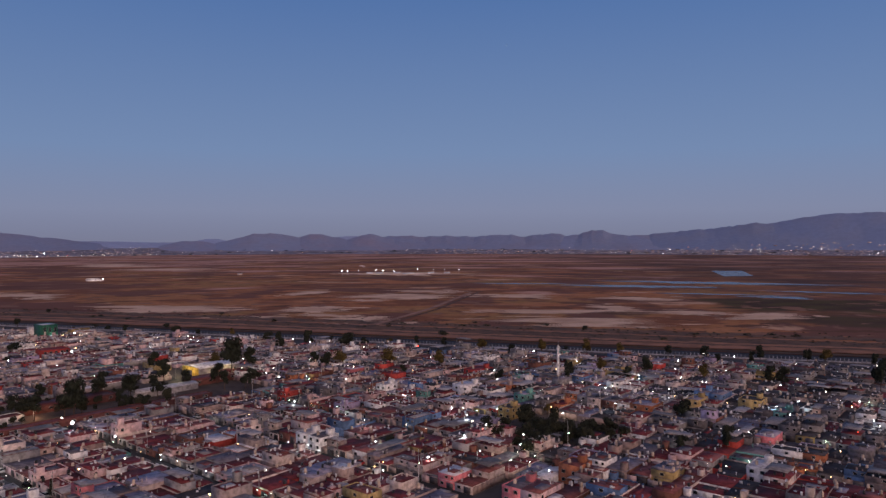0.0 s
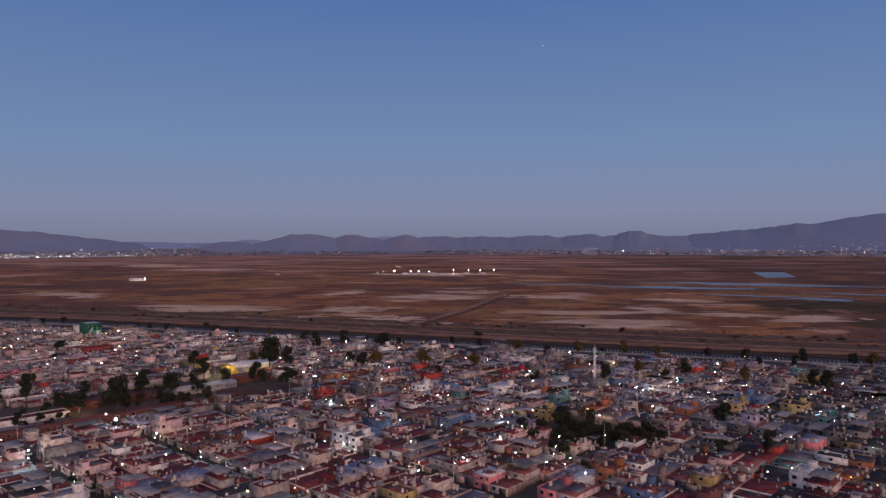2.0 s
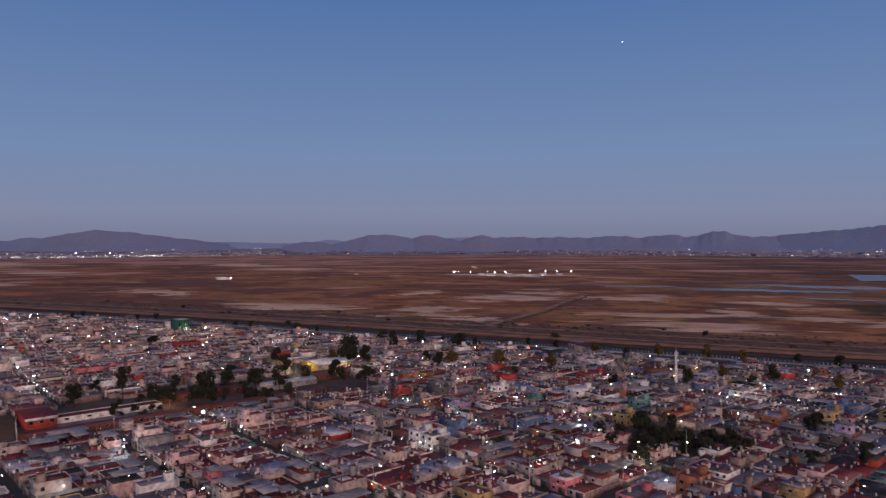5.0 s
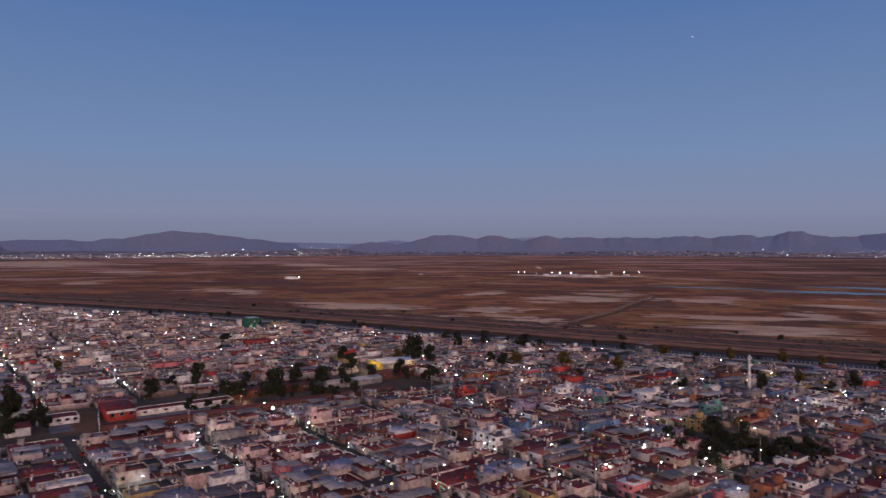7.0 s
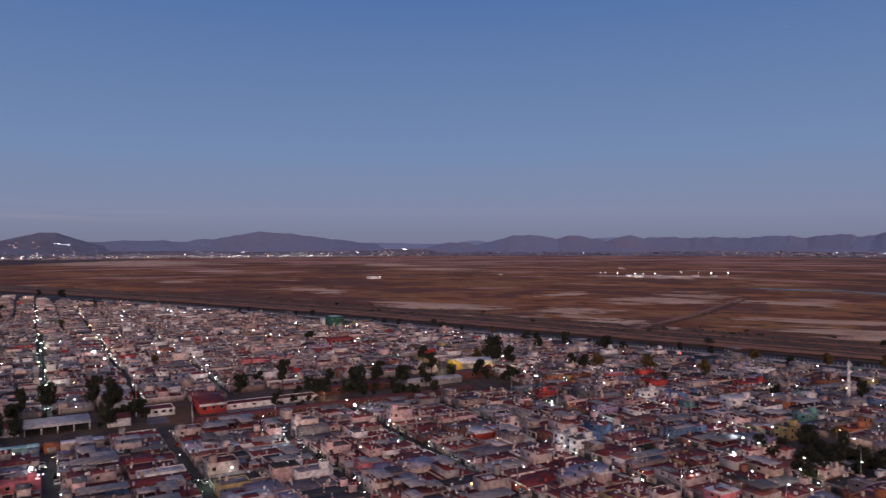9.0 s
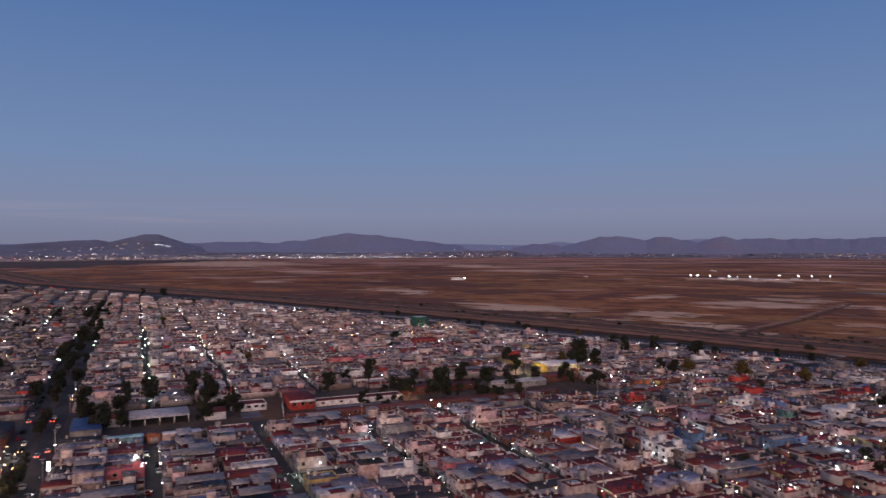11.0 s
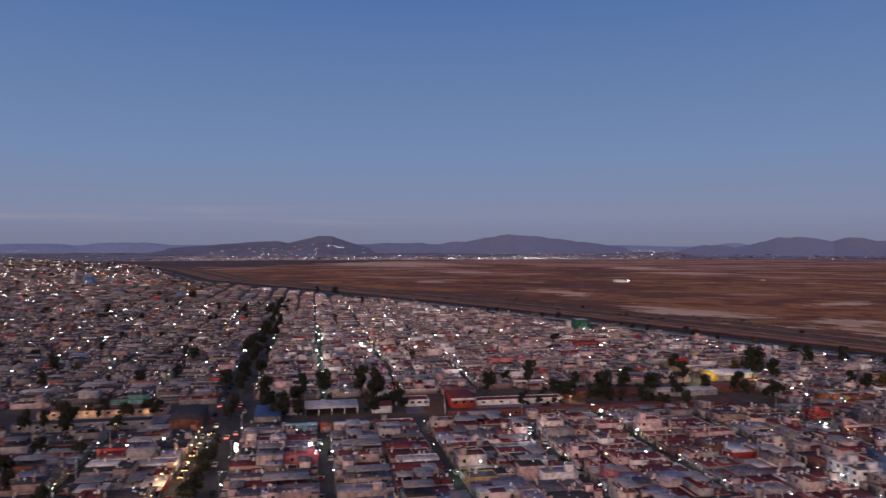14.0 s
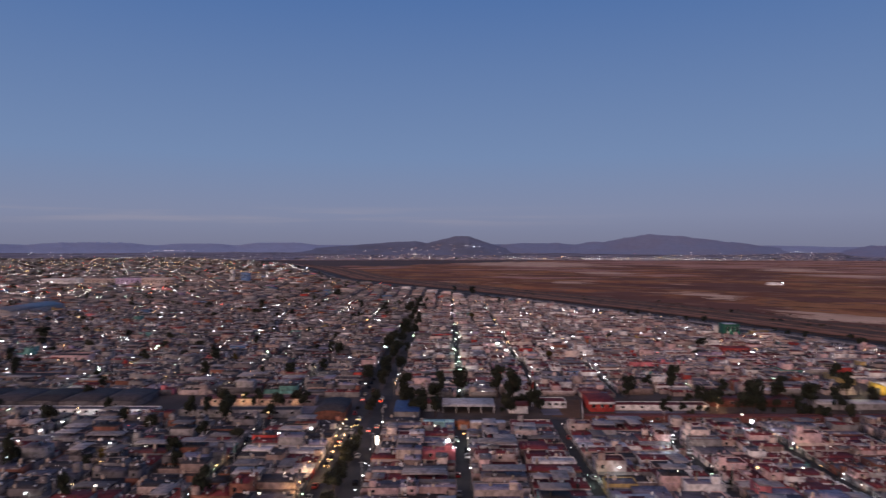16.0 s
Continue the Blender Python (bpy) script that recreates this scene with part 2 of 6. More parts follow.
# ---- ground: one sheet to the horizon, rising gently beyond the dry lake ----
def rise(r):
    k = min(max((r - 4150) / 770, 0), 1)
    return 55 * k * k * (3 - 2 * k) * 0.5 + 27 * k


def disc(r0, r1, a0, a1, steps, rings, height=lambda a, r: 0.0, inner=None, outer=None):
    v, f = [], []
    for i in range(steps + 1):
        a = radians(a0 + (a1 - a0) * i / steps)
        lo, hi = (inner(a) if inner else r0), (outer(a) if outer else r1)
        for j in range(rings + 1):
            r = lo * (hi / lo) ** (j / rings)
            v.append((-r * math.sin(a), r * math.cos(a), height(a, r)))
    for i in range(steps):
        for j in range(rings):
            k = i * (rings + 1) + j
            f.append((k, k + 1, k + rings + 2, k + rings + 1))
    return v, f


gv, gf = disc(0.5, 4960, -180, 180, 180, 90)
gv.append((0, 0, 0))
gf += [(k * 91, len(gv) - 1, ((k + 2) % 180) * 91, (k + 1) * 91) for k in range(0, 180, 2)]
flat("ground", (gv, gf), EARTH, "dusty dark earth under the town reaching to the horizon", "ground")


def edge_r(a, past):
    """Distance at which the direction a meets the line that runs 'past' metres beyond the town's edge."""
    s, c = -math.sin(a), math.cos(a)
    lo, hi = 50.0, 4600.0
    if beyond(s * hi, c * hi) < past:
        return 4600.0
    for _ in range(40):
        mid = (lo + hi) / 2
        if beyond(s * mid, c * mid) < past:
            lo = mid
        else:
            hi = mid
    return hi


def lake_far(a):
    k = min(max((math.degrees(a) - 16) / 22, 0), 1)
    return 4150 - 480 * k * k * (3 - 2 * k)


def polar_streaks(m, turns, steps, detail=6):
    """Noise drawn out along circles round the town's middle: bands of fields, hedges and roads of a far plain."""
    n, l = m.node_tree.nodes, m.node_tree.links
    geo, xyz = n.new("ShaderNodeNewGeometry"), n.new("ShaderNodeSeparateXYZ")
    l.new(geo.outputs["Position"], xyz.inputs[0])
    angle, far = n.new("ShaderNodeMath"), n.new("ShaderNodeVectorMath")
    angle.operation, far.operation = "ARCTAN2", "LENGTH"
    l.new(xyz.outputs["Y"], angle.inputs[0])
    l.new(xyz.outputs["X"], angle.inputs[1])
    l.new(geo.outputs["Position"], far.inputs[0])
    both_ = n.new("ShaderNodeCombineXYZ")
    l.new(angle.outputs[0], both_.inputs["X"])
    l.new(far.outputs["Value"], both_.inputs["Y"])
    mp = n.new("ShaderNodeMapping")
    mp.inputs["Scale"].default_value = (turns, steps, 1)
    l.new(both_.outputs[0], mp.inputs["Vector"])
    nz = n.new("ShaderNodeTexNoise")
    nz.inputs["Scale"].default_value, nz.inputs["Detail"].default_value = 1.0, detail
    l.new(mp.outputs[0], nz.inputs["Vector"])
    return nz.outputs["Fac"]


def blend(m, a, b, fac, lo, hi):
    """Colour a where the noise is under lo, b where it is over hi."""
    n, l = m.node_tree.nodes, m.node_tree.links
    r, x = n.new("ShaderNodeMapRange"), n.new("ShaderNodeMix")
    r.inputs["From Min"].default_value, r.inputs["From Max"].default_value = lo, hi
    l.new(fac, r.inputs["Value"])
    x.data_type = "RGBA"
    l.new(r.outputs[0], x.inputs["Factor"])
    for socket, c in (("A", a), ("B", b)):
        if isinstance(c, tuple):
            x.inputs[socket].default_value = (*c, 1)
        else:
            l.new(c, x.inputs[socket])
    return x.outputs["Result"]


plain_mat = bpy.data.materials.new("hazed_plain_fields")
plain_mat.use_nodes = True
pp = plain_mat.node_tree.nodes["Principled BSDF"]
pp.inputs["Roughness"].default_value, pp.inputs["Specular IOR Level"].default_value = 0.95, 0.1
# pale blue-grey base colours carry the haze over the plain
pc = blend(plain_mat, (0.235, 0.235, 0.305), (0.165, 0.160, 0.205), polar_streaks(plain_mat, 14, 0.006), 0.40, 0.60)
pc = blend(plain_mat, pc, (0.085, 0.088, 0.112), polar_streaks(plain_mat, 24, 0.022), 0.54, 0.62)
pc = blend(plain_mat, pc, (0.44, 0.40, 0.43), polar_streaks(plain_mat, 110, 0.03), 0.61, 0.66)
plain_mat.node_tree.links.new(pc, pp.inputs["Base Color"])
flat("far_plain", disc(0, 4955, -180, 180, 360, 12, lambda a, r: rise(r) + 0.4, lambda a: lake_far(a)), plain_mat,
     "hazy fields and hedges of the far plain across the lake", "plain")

# dry lake bed: dead grass, dark mud, salt
bed = bpy.data.materials.new("dry_lake_bed")
bed.use_nodes = True
bn_, bl_ = bed.node_tree.nodes, bed.node_tree.links
bp = bn_["Principled BSDF"]
bp.inputs["Roughness"].default_value = 0.95
bp.inputs["Specular IOR Level"].default_value = 0.1
bgeo = bn_.new("ShaderNodeNewGeometry")


def bed_noise(scale, stretch, detail=6):
    mp = bn_.new("ShaderNodeMapping")
    mp.inputs["Scale"].default_value = (scale * stretch, scale, scale)
    mp.inputs["Rotation"].default_value = (0, 0, radians(8))
    bl_.new(bgeo.outputs["Position"], mp.inputs["Vector"])
    nz = bn_.new("ShaderNodeTexNoise")
    nz.inputs["Scale"].default_value, nz.inputs["Detail"].default_value = 1.0, detail
    bl_.new(mp.outputs[0], nz.inputs["Vector"])
    return nz.outputs["Fac"]


def bed_mix(a, b, fac, lo, hi):
    r = bn_.new("ShaderNodeMapRange")
    r.inputs["From Min"].default_value, r.inputs["From Max"].default_value = lo, hi
    bl_.new(fac, r.inputs["Value"])
    m = bn_.new("ShaderNodeMix")
    m.data_type = "RGBA"
    bl_.new(r.outputs[0], m.inputs["Factor"])
    for s, c in (("A", a), ("B", b)):
        if isinstance(c, tuple):
            m.inputs[s].default_value = (*c, 1)
        else:
            bl_.new(c, m.inputs[s])
    return m.outputs["Result"]


grass = bed_mix((0.390, 0.156, 0.068), (0.280, 0.158, 0.064), bed_noise(0.005, 0.7), 0.40, 0.62)
grass = bed_mix(grass, (0.210, 0.086, 0.044), bed_noise(0.011, 0.6, 10), 0.49, 0.54)
grass = bed_mix(grass, (0.45, 0.205, 0.100), bed_noise(0.030, 0.7, 8), 0.50, 0.70)
grass = bed_mix(grass, (0.135, 0.060, 0.046), bed_noise(0.0032, 0.45, 12), 0.54, 0.62)
grass = bed_mix(grass, (0.52, 0.31, 0.20), bed_noise(0.0085, 0.55, 12), 0.625, 0.632)
grass = bed_mix(grass, (0.150, 0.064, 0.040), bed_noise(0.10, 0.8, 6), 0.55, 0.72)
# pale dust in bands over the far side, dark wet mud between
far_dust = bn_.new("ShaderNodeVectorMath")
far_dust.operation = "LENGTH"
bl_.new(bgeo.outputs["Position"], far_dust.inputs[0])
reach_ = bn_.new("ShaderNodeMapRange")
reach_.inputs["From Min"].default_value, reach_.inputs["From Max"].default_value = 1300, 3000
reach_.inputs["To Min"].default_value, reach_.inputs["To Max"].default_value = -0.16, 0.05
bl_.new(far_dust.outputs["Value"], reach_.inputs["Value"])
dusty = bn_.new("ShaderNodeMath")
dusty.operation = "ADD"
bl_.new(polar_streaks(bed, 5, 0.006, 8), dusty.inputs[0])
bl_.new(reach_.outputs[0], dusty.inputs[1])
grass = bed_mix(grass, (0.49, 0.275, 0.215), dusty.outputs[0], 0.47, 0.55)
grass = bed_mix(grass, (0.165, 0.078, 0.056), polar_streaks(bed, 7, 0.009, 8), 0.53, 0.57)
grass = bed_mix(grass, (0.130, 0.062, 0.038), polar_streaks(bed, 16, 0.030, 8), 0.59, 0.62)
# olive marsh grass towards the east
place = bn_.new("ShaderNodeSeparateXYZ")
bl_.new(bgeo.outputs["Position"], place.inputs[0])
east = bn_.new("ShaderNodeMapRange")
east.inputs["From Min"].default_value, east.inputs["From Max"].default_value = 60, 420
east.inputs["To Min"].default_value, east.inputs["To Max"].default_value = -0.16, 0.10
bl_.new(place.outputs["X"], east.inputs["Value"])
wet = bn_.new("ShaderNodeMath")
wet.operation = "ADD"
bl_.new(bed_noise(0.006, 0.6, 10), wet.inputs[0])
bl_.new(east.outputs[0], wet.inputs[1])
olive = bed_mix((0.085, 0.064, 0.026), (0.060, 0.036, 0.024), bed_noise(0.03, 0.7, 8), 0.42, 0.6)
north = bn_.new("ShaderNodeMapRange")
north.inputs["From Min"].default_value, north.inputs["From Max"].default_value = 880, 1120
north.inputs["To Min"].default_value, north.inputs["To Max"].default_value = 0.0, 0.25
bl_.new(place.outputs["Y"], north.inputs["Value"])
near = bn_.new("ShaderNodeMath")
near.operation = "SUBTRACT"
bl_.new(wet.outputs[0], near.inputs[0])
bl_.new(north.outputs[0], near.inputs[1])
grass = bed_mix(grass, olive, near.outputs[0], 0.50, 0.58)
# wet dark mud round the ponds in the east
mud_x = bn_.new("ShaderNodeMapRange")
mud_x.inputs["From Min"].default_value, mud_x.inputs["From Max"].default_value = 150, 620
mud_x.inputs["To Min"].default_value, mud_x.inputs["To Max"].default_value = -0.2, 0.06
bl_.new(place.outputs["X"], mud_x.inputs["Value"])
muddy = bn_.new("ShaderNodeMath")
muddy.operation = "ADD"
bl_.new(bed_noise(0.004, 0.5, 10), muddy.inputs[0])
bl_.new(mud_x.outputs[0], muddy.inputs[1])
grass = bed_mix(grass, (0.098, 0.056, 0.044), muddy.outputs[0], 0.42, 0.68)
grass = bed_mix(grass, (0.235, 0.125, 0.085), polar_streaks(bed, 22, 0.02, 8), 0.60, 0.64)
bl_.new(grass, bp.inputs["Base Color"])
SALT = mat("salt_crust", (0.64, 0.44, 0.305), scale=0.02, fine=0.2, tint=(0.48, 0.30, 0.20), each=0.06, spread=0.15)

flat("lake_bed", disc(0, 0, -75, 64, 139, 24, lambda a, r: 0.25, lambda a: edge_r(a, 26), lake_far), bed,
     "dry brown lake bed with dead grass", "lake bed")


def strip(name, lo, hi, z, material, label, category, a0=-60, a1=62, ragged=0.0):
    """A band that follows the edge of the town, from lo to hi metres beyond it, with uneven edges where earth meets scrub."""
    def along(past, seed):
        return lambda a: edge_r(a, past + ragged * noise.fractal(Vector((a * 60, seed, 0.3)), 0.6, 2.2, 5))
    return flat(name, disc(0, 0, a0, a1, 122 if not ragged else 488, 1, lambda a, r: z, along(lo, lo * 0.7), along(hi, hi * 0.7)), material, label, category)


DRAIN = mat("drain_mud", (0.05, 0.042, 0.045), rough=0.7, scale=0.1, fine=0.8)
WATER = mat("still_water", (0.125, 0.115, 0.120), rough=0.22, bump=0, each=0.0)
WATER.node_tree.nodes["Principled BSDF"].inputs["Specular IOR Level"].default_value = 0.10
LEVEE = mat("levee_earth", (0.29, 0.135, 0.076), scale=0.05, fine=0.5, tint=(0.17, 0.084, 0.048), bump=0.4)
LEVEE_DARK = mat("levee_scrub", (0.120, 0.064, 0.036), scale=0.06, fine=0.6, tint=(0.052, 0.032, 0.021), bump=0.6)
strip("edge_road", -22, -6, 0.06, ASPHALT, "asphalt road along the drain", "road")
strip("drain_bank", 0.5, 4, 0.5, CONCRETE, "concrete bank of the drain", "bank")
strip("drain", 4, 30, 0.1, DRAIN, "dark muddy drain along the town", "drain")
strip("drain_scrub", 26, 36, 0.6, LEVEE_DARK, "dark weeds on the far bank of the drain", "scrub", ragged=2.0)
strip("levee_path", 36, 54, 1.2, LEVEE, "pale brown earth levee", "levee", ragged=2.5)
strip("levee_shoulder", 53, 60, 1.25, LEVEE_DARK, "dark scrub strip on top of the levee", "scrub", ragged=4.0)
strip("levee_slope", 58, 70, 0.9, LEVEE, "pale brown slope of the levee", "levee", ragged=4.0)
strip("levee_scrub", 70, 98, 0.8, LEVEE_DARK, "dark scrub strip on the lake side of the levee", "scrub", ragged=6.0)
strip("levee_track", 100, 106, 0.6, LEVEE, "brown earth track along the levee", "track", ragged=2.0)
strip("levee_ditch", 108, 134, 0.5, LEVEE_DARK, "dark ditch strip beyond the track", "ditch", ragged=9.0)


def blob(x, y, rx, ry, z, seed, turn=0.0):
    """A ragged flat patch."""
    steps, v, f = 240, [], []
    for k in range(steps):
        a = 2 * math.pi * k / steps
        c, s = math.cos(a), math.sin(a)
        n = noise.fractal(Vector((c * 2.2 + seed * 3.1, s * 2.2, seed)), 0.35, 2.2, 7) * 0.62
        r = max(0.2, 1 + n)
        px, py = rx * c * r, ry * s * r
        v += [(x + px * math.cos(turn) - py * math.sin(turn), y + px * math.sin(turn) + py * math.cos(turn), z)]
    v.append((x, y, z))
    f = [(k, k + 1, (k + 2) % steps, steps) for k in range(0, steps, 2)]
    return v, f


SALT_NEAR = [(-327, 828, 55, 40), (-206, 1081, 27, 40), (-51, 1015, 64, 40), (-159, 824, 32, 28), (-80, 703, 27, 30), (109, 1019, 40, 30),
             (139, 797, 66, 20), (199, 837, 20, 30), (144, 712, 62, 18), (144, 674, 50, 18), (271, 784, 43, 15), (343, 746, 38, 30),
             (269, 969, 42, 25), (-34, 1116, 39, 20), (137, 702, 27, 12), (-131, 759, 21, 12), (-560, 983, 19, 22), (-206, 734, 29, 14)]
SALT_FAR = [(-1979, 2096, 332, 220), (-1053, 2251, 97, 110), (-608, 1031, 50, 22), (-1000, 1138, 43, 30), (-750, 1951, 98, 60), (-1265, 1607, 74, 55)]
for k, (x, y, rx, ry) in enumerate(SALT_NEAR + SALT_FAR):
    # each crust is a few long tongues side by side
    for j in range(4):
        q = random.Random(300 + k * 9 + j)
        flat("salt_flat", blob(x + rx * q.uniform(-0.45, 0.45), y + ry * (j - 1.5) * 0.48, rx * q.uniform(0.65, 1.15), ry * q.uniform(0.30, 0.50), 0.30 + k * 0.006 + j * 0.0014, k * 4 + j + 1), SALT,
             "pale salt crust on the dry lake bed", "salt flat")
for k, (x, y, rx, ry) in enumerate(SALT_NEAR):
    for j in range(3):
        q = random.Random(900 + k * 7 + j)
        a, e = q.uniform(0, 6.28), q.uniform(1.2, 2.0)
        flat("salt_flat", blob(x + rx * e * math.cos(a), y + ry * e * math.sin(a), rx * q.uniform(0.15, 0.45), ry * q.uniform(0.12, 0.35), 0.46 + 0.004 * (k * 4 + j), k * 5 + j), SALT,
             "small pale salt crust on the dry lake bed", "salt flat")
# bearing, distance, half length, half width
PONDS = [(-20.5, 1415, 190, 36), (-15.2, 1275, 112, 30), (-25.2, 1095, 38, 22), (-6.7, 1315, 84, 13), (-28.3, 1225, 80, 14), (-21.0, 1120, 70, 9)]
for k, (b, d, rx, ry) in enumerate(PONDS):
    a = radians(b)
    flat("pond", blob(-d * math.sin(a), d * math.cos(a), rx, ry, 0.52 + k * 0.02, 40 + k, a), WATER, "shallow still pond on the lake bed", "water")
flat("pond", ([(694, 1848, 0.6), (775, 1847, 0.6), (690, 1586, 0.6), (615, 1562, 0.6)], [(0, 3, 2, 1)]), WATER,
     "rectangular pond with straight banks on the lake bed", "water")


def track(name, points, half, z, material, label):
    v, f = [], []
    for k, (x, y) in enumerate(points):
        x0, y0 = points[max(k - 1, 0)]
        x1, y1 = points[min(k + 1, len(points) - 1)]
        d = math.hypot(x1 - x0, y1 - y0)
        nx, ny = -(y1 - y0) / d * half, (x1 - x0) / d * half
        v += [(x - nx, y - ny, z), (x + nx, y + ny, z)]
        if k:
            f.append((2 * k - 2, 2 * k - 1, 2 * k + 1, 2 * k))
    return flat(name, (v, f), material, label, "track")


def field_near(a):
    taper = min(1.0, max(0.0, (math.degrees(a) - 43) / 12))
    return max(3450 - 850 * taper + 120 * noise.fractal(Vector((a * 40, 1.7, 0.2)), 0.7, 2.1, 4), edge_r(a, 30))


def field_far(a):
    return max(3560 + 60 * noise.fractal(Vector((a * 50, 4.4, 0.2)), 0.7, 2.1, 4), field_near(a) + 5)


FIELD = mat("dark_wet_field", (0.085, 0.056, 0.048), scale=0.01, fine=0.08, tint=(0.055, 0.038, 0.034))
flat("dark_field", disc(0, 0, 43, 64, 84, 4, lambda a, r: 0.9, field_near, field_far), FIELD, "dark wet field at the far side of the lake bed", "field")
TRACK_DUST = mat("track_dust", (0.46, 0.255, 0.175), scale=0.05, fine=0.5)
track("lake_track", [(-64, 672), (-16, 824), (44, 1092)], 3.2, 0.62, TRACK_DUST, "pale dirt track across the lake bed")
track("lake_ditch", [(-55, 672), (-6, 824), (54, 1092)], 2.2, 0.63, LEVEE_DARK, "dark ditch beside the dirt track")

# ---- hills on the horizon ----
# aerial haze is mixed into the base colours, in five tones
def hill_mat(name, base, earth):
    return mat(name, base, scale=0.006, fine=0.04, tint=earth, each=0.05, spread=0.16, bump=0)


HILL_MATS = {"near": hill_mat("hazed_dusky_hill", (0.165, 0.190, 0.285), (0.140, 0.150, 0.210)), "mid": hill_mat("hazy_hill", (0.205, 0.248, 0.385), (0.215, 0.235, 0.345)),
             "blue": hill_mat("haze_blue_mountain", (0.172, 0.226, 0.378), (0.188, 0.228, 0.352)), "far": hill_mat("haze_pale_ridge", (0.290, 0.350, 0.530), (0.275, 0.325, 0.485)),
             "red": hill_mat("hazed_reddish_hill", (0.212, 0.245, 0.375), (0.242, 0.236, 0.335))}
# bearing, top as an angle over the horizon, widths to the two sides, half width of the flat top, edge of it (0 rounded,
# 1 sharp), distance, haze tone
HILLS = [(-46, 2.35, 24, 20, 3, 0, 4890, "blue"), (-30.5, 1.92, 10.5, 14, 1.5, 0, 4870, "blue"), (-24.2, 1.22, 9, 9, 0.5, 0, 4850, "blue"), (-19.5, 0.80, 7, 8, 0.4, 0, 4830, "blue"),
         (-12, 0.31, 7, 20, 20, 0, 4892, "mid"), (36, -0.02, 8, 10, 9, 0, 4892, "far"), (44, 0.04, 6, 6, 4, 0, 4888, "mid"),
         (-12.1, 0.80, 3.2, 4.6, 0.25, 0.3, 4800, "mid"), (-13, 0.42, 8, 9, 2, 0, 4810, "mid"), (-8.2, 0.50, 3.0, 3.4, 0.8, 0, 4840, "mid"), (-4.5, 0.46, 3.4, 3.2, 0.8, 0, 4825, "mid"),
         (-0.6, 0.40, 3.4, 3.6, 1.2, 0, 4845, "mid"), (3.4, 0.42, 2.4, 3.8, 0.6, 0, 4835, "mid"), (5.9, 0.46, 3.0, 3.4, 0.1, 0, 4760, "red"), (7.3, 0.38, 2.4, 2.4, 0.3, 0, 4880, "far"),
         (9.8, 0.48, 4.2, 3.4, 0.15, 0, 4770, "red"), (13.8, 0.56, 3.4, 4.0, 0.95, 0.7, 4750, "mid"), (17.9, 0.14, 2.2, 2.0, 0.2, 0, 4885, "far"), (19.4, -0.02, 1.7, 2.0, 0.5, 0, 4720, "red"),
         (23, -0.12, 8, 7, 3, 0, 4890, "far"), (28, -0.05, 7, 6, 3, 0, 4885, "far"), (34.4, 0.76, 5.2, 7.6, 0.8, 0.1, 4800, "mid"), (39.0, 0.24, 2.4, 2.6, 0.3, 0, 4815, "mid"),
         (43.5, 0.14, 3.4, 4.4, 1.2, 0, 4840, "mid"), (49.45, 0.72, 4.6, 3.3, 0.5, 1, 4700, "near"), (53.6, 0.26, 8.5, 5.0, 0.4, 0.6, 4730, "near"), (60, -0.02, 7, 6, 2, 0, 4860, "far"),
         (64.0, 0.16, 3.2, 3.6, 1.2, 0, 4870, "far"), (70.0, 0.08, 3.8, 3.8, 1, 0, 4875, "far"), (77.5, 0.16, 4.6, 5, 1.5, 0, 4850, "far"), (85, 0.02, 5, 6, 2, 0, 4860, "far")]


def hill_height(k, bearing, top, left, right, flat_top, sharp, far, tone, b, d):
    """Height of hill k at the bearing b, d from its foot (0) to its ridge (1)."""
    peak = 80 + far * math.tan(radians(top))
    d0 = b - bearing
    e = min(1.0, max(0.0, abs(d0) - flat_top) / ((left if d0 > 0 else right) * 1.35))
    soft_e = (math.sqrt(e * e + 0.012) - 0.1095) / 0.8965
    crest = (1 - sharp) * (1 - soft_e) ** 1.25 + sharp * (1 - e) ** 1.5
    rough = 1 + (0.12 if far < 4860 else 0.04) * noise.fractal(Vector((b * 0.9, k, 0.5)), 0.8, 2.1, 5) * (1 - 0.5 * sharp)
    gully = 1 + 0.22 * noise.fractal(Vector((radians(b) * 90, d * 3, k)), 0.9, 2.1, 4) * (1 - d) * min(1.0, 4 * crest)
    return rise(far - 380 * (1 - d)) - 3 + max(0.0, peak - rise(far)) * crest * rough * gully * (d ** 1.3)


def hill(k, bearing, top, left, right, flat_top, sharp, far, tone):
    """A hill whose ridge runs across the view of the town, with gullies down its slope."""
    na, nr = 96, 12
    v, f = [], []
    for i in range(na + 1):
        b = bearing - right * 1.35 - flat_top + ((left + right) * 1.35 + 2 * flat_top) * i / na
        a = radians(b)
        for j in range(nr + 1):
            r = far - 380 * (1 - j / nr)
            v.append((-r * math.sin(a), r * math.cos(a), hill_height(k, bearing, top, left, right, flat_top, sharp, far, tone, b, j / nr)))
    for i in range(na):
        for j in range(nr):
            q = i * (nr + 1) + j
            f.append((q, q + 1, q + nr + 2, q + nr + 1))
    words = {"near": "dusky grey hill above the lights of the far town", "mid": "hazy blue-grey hill on the horizon", "blue": "long blue mountain slope on the horizon",
             "far": "faint pale ridge on the horizon", "red": "hazy hill with reddish bare slopes on the horizon"}
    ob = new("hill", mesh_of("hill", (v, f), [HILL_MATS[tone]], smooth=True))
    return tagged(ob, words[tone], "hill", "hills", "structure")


for k, row in enumerate(HILLS):
    hill(k, *row)

# a planet in the dusk sky
STAR = mat("star_light", (0.8, 0.9, 1.0), emit=3.0)
sa, se = radians(-5.1), radians(15.15)
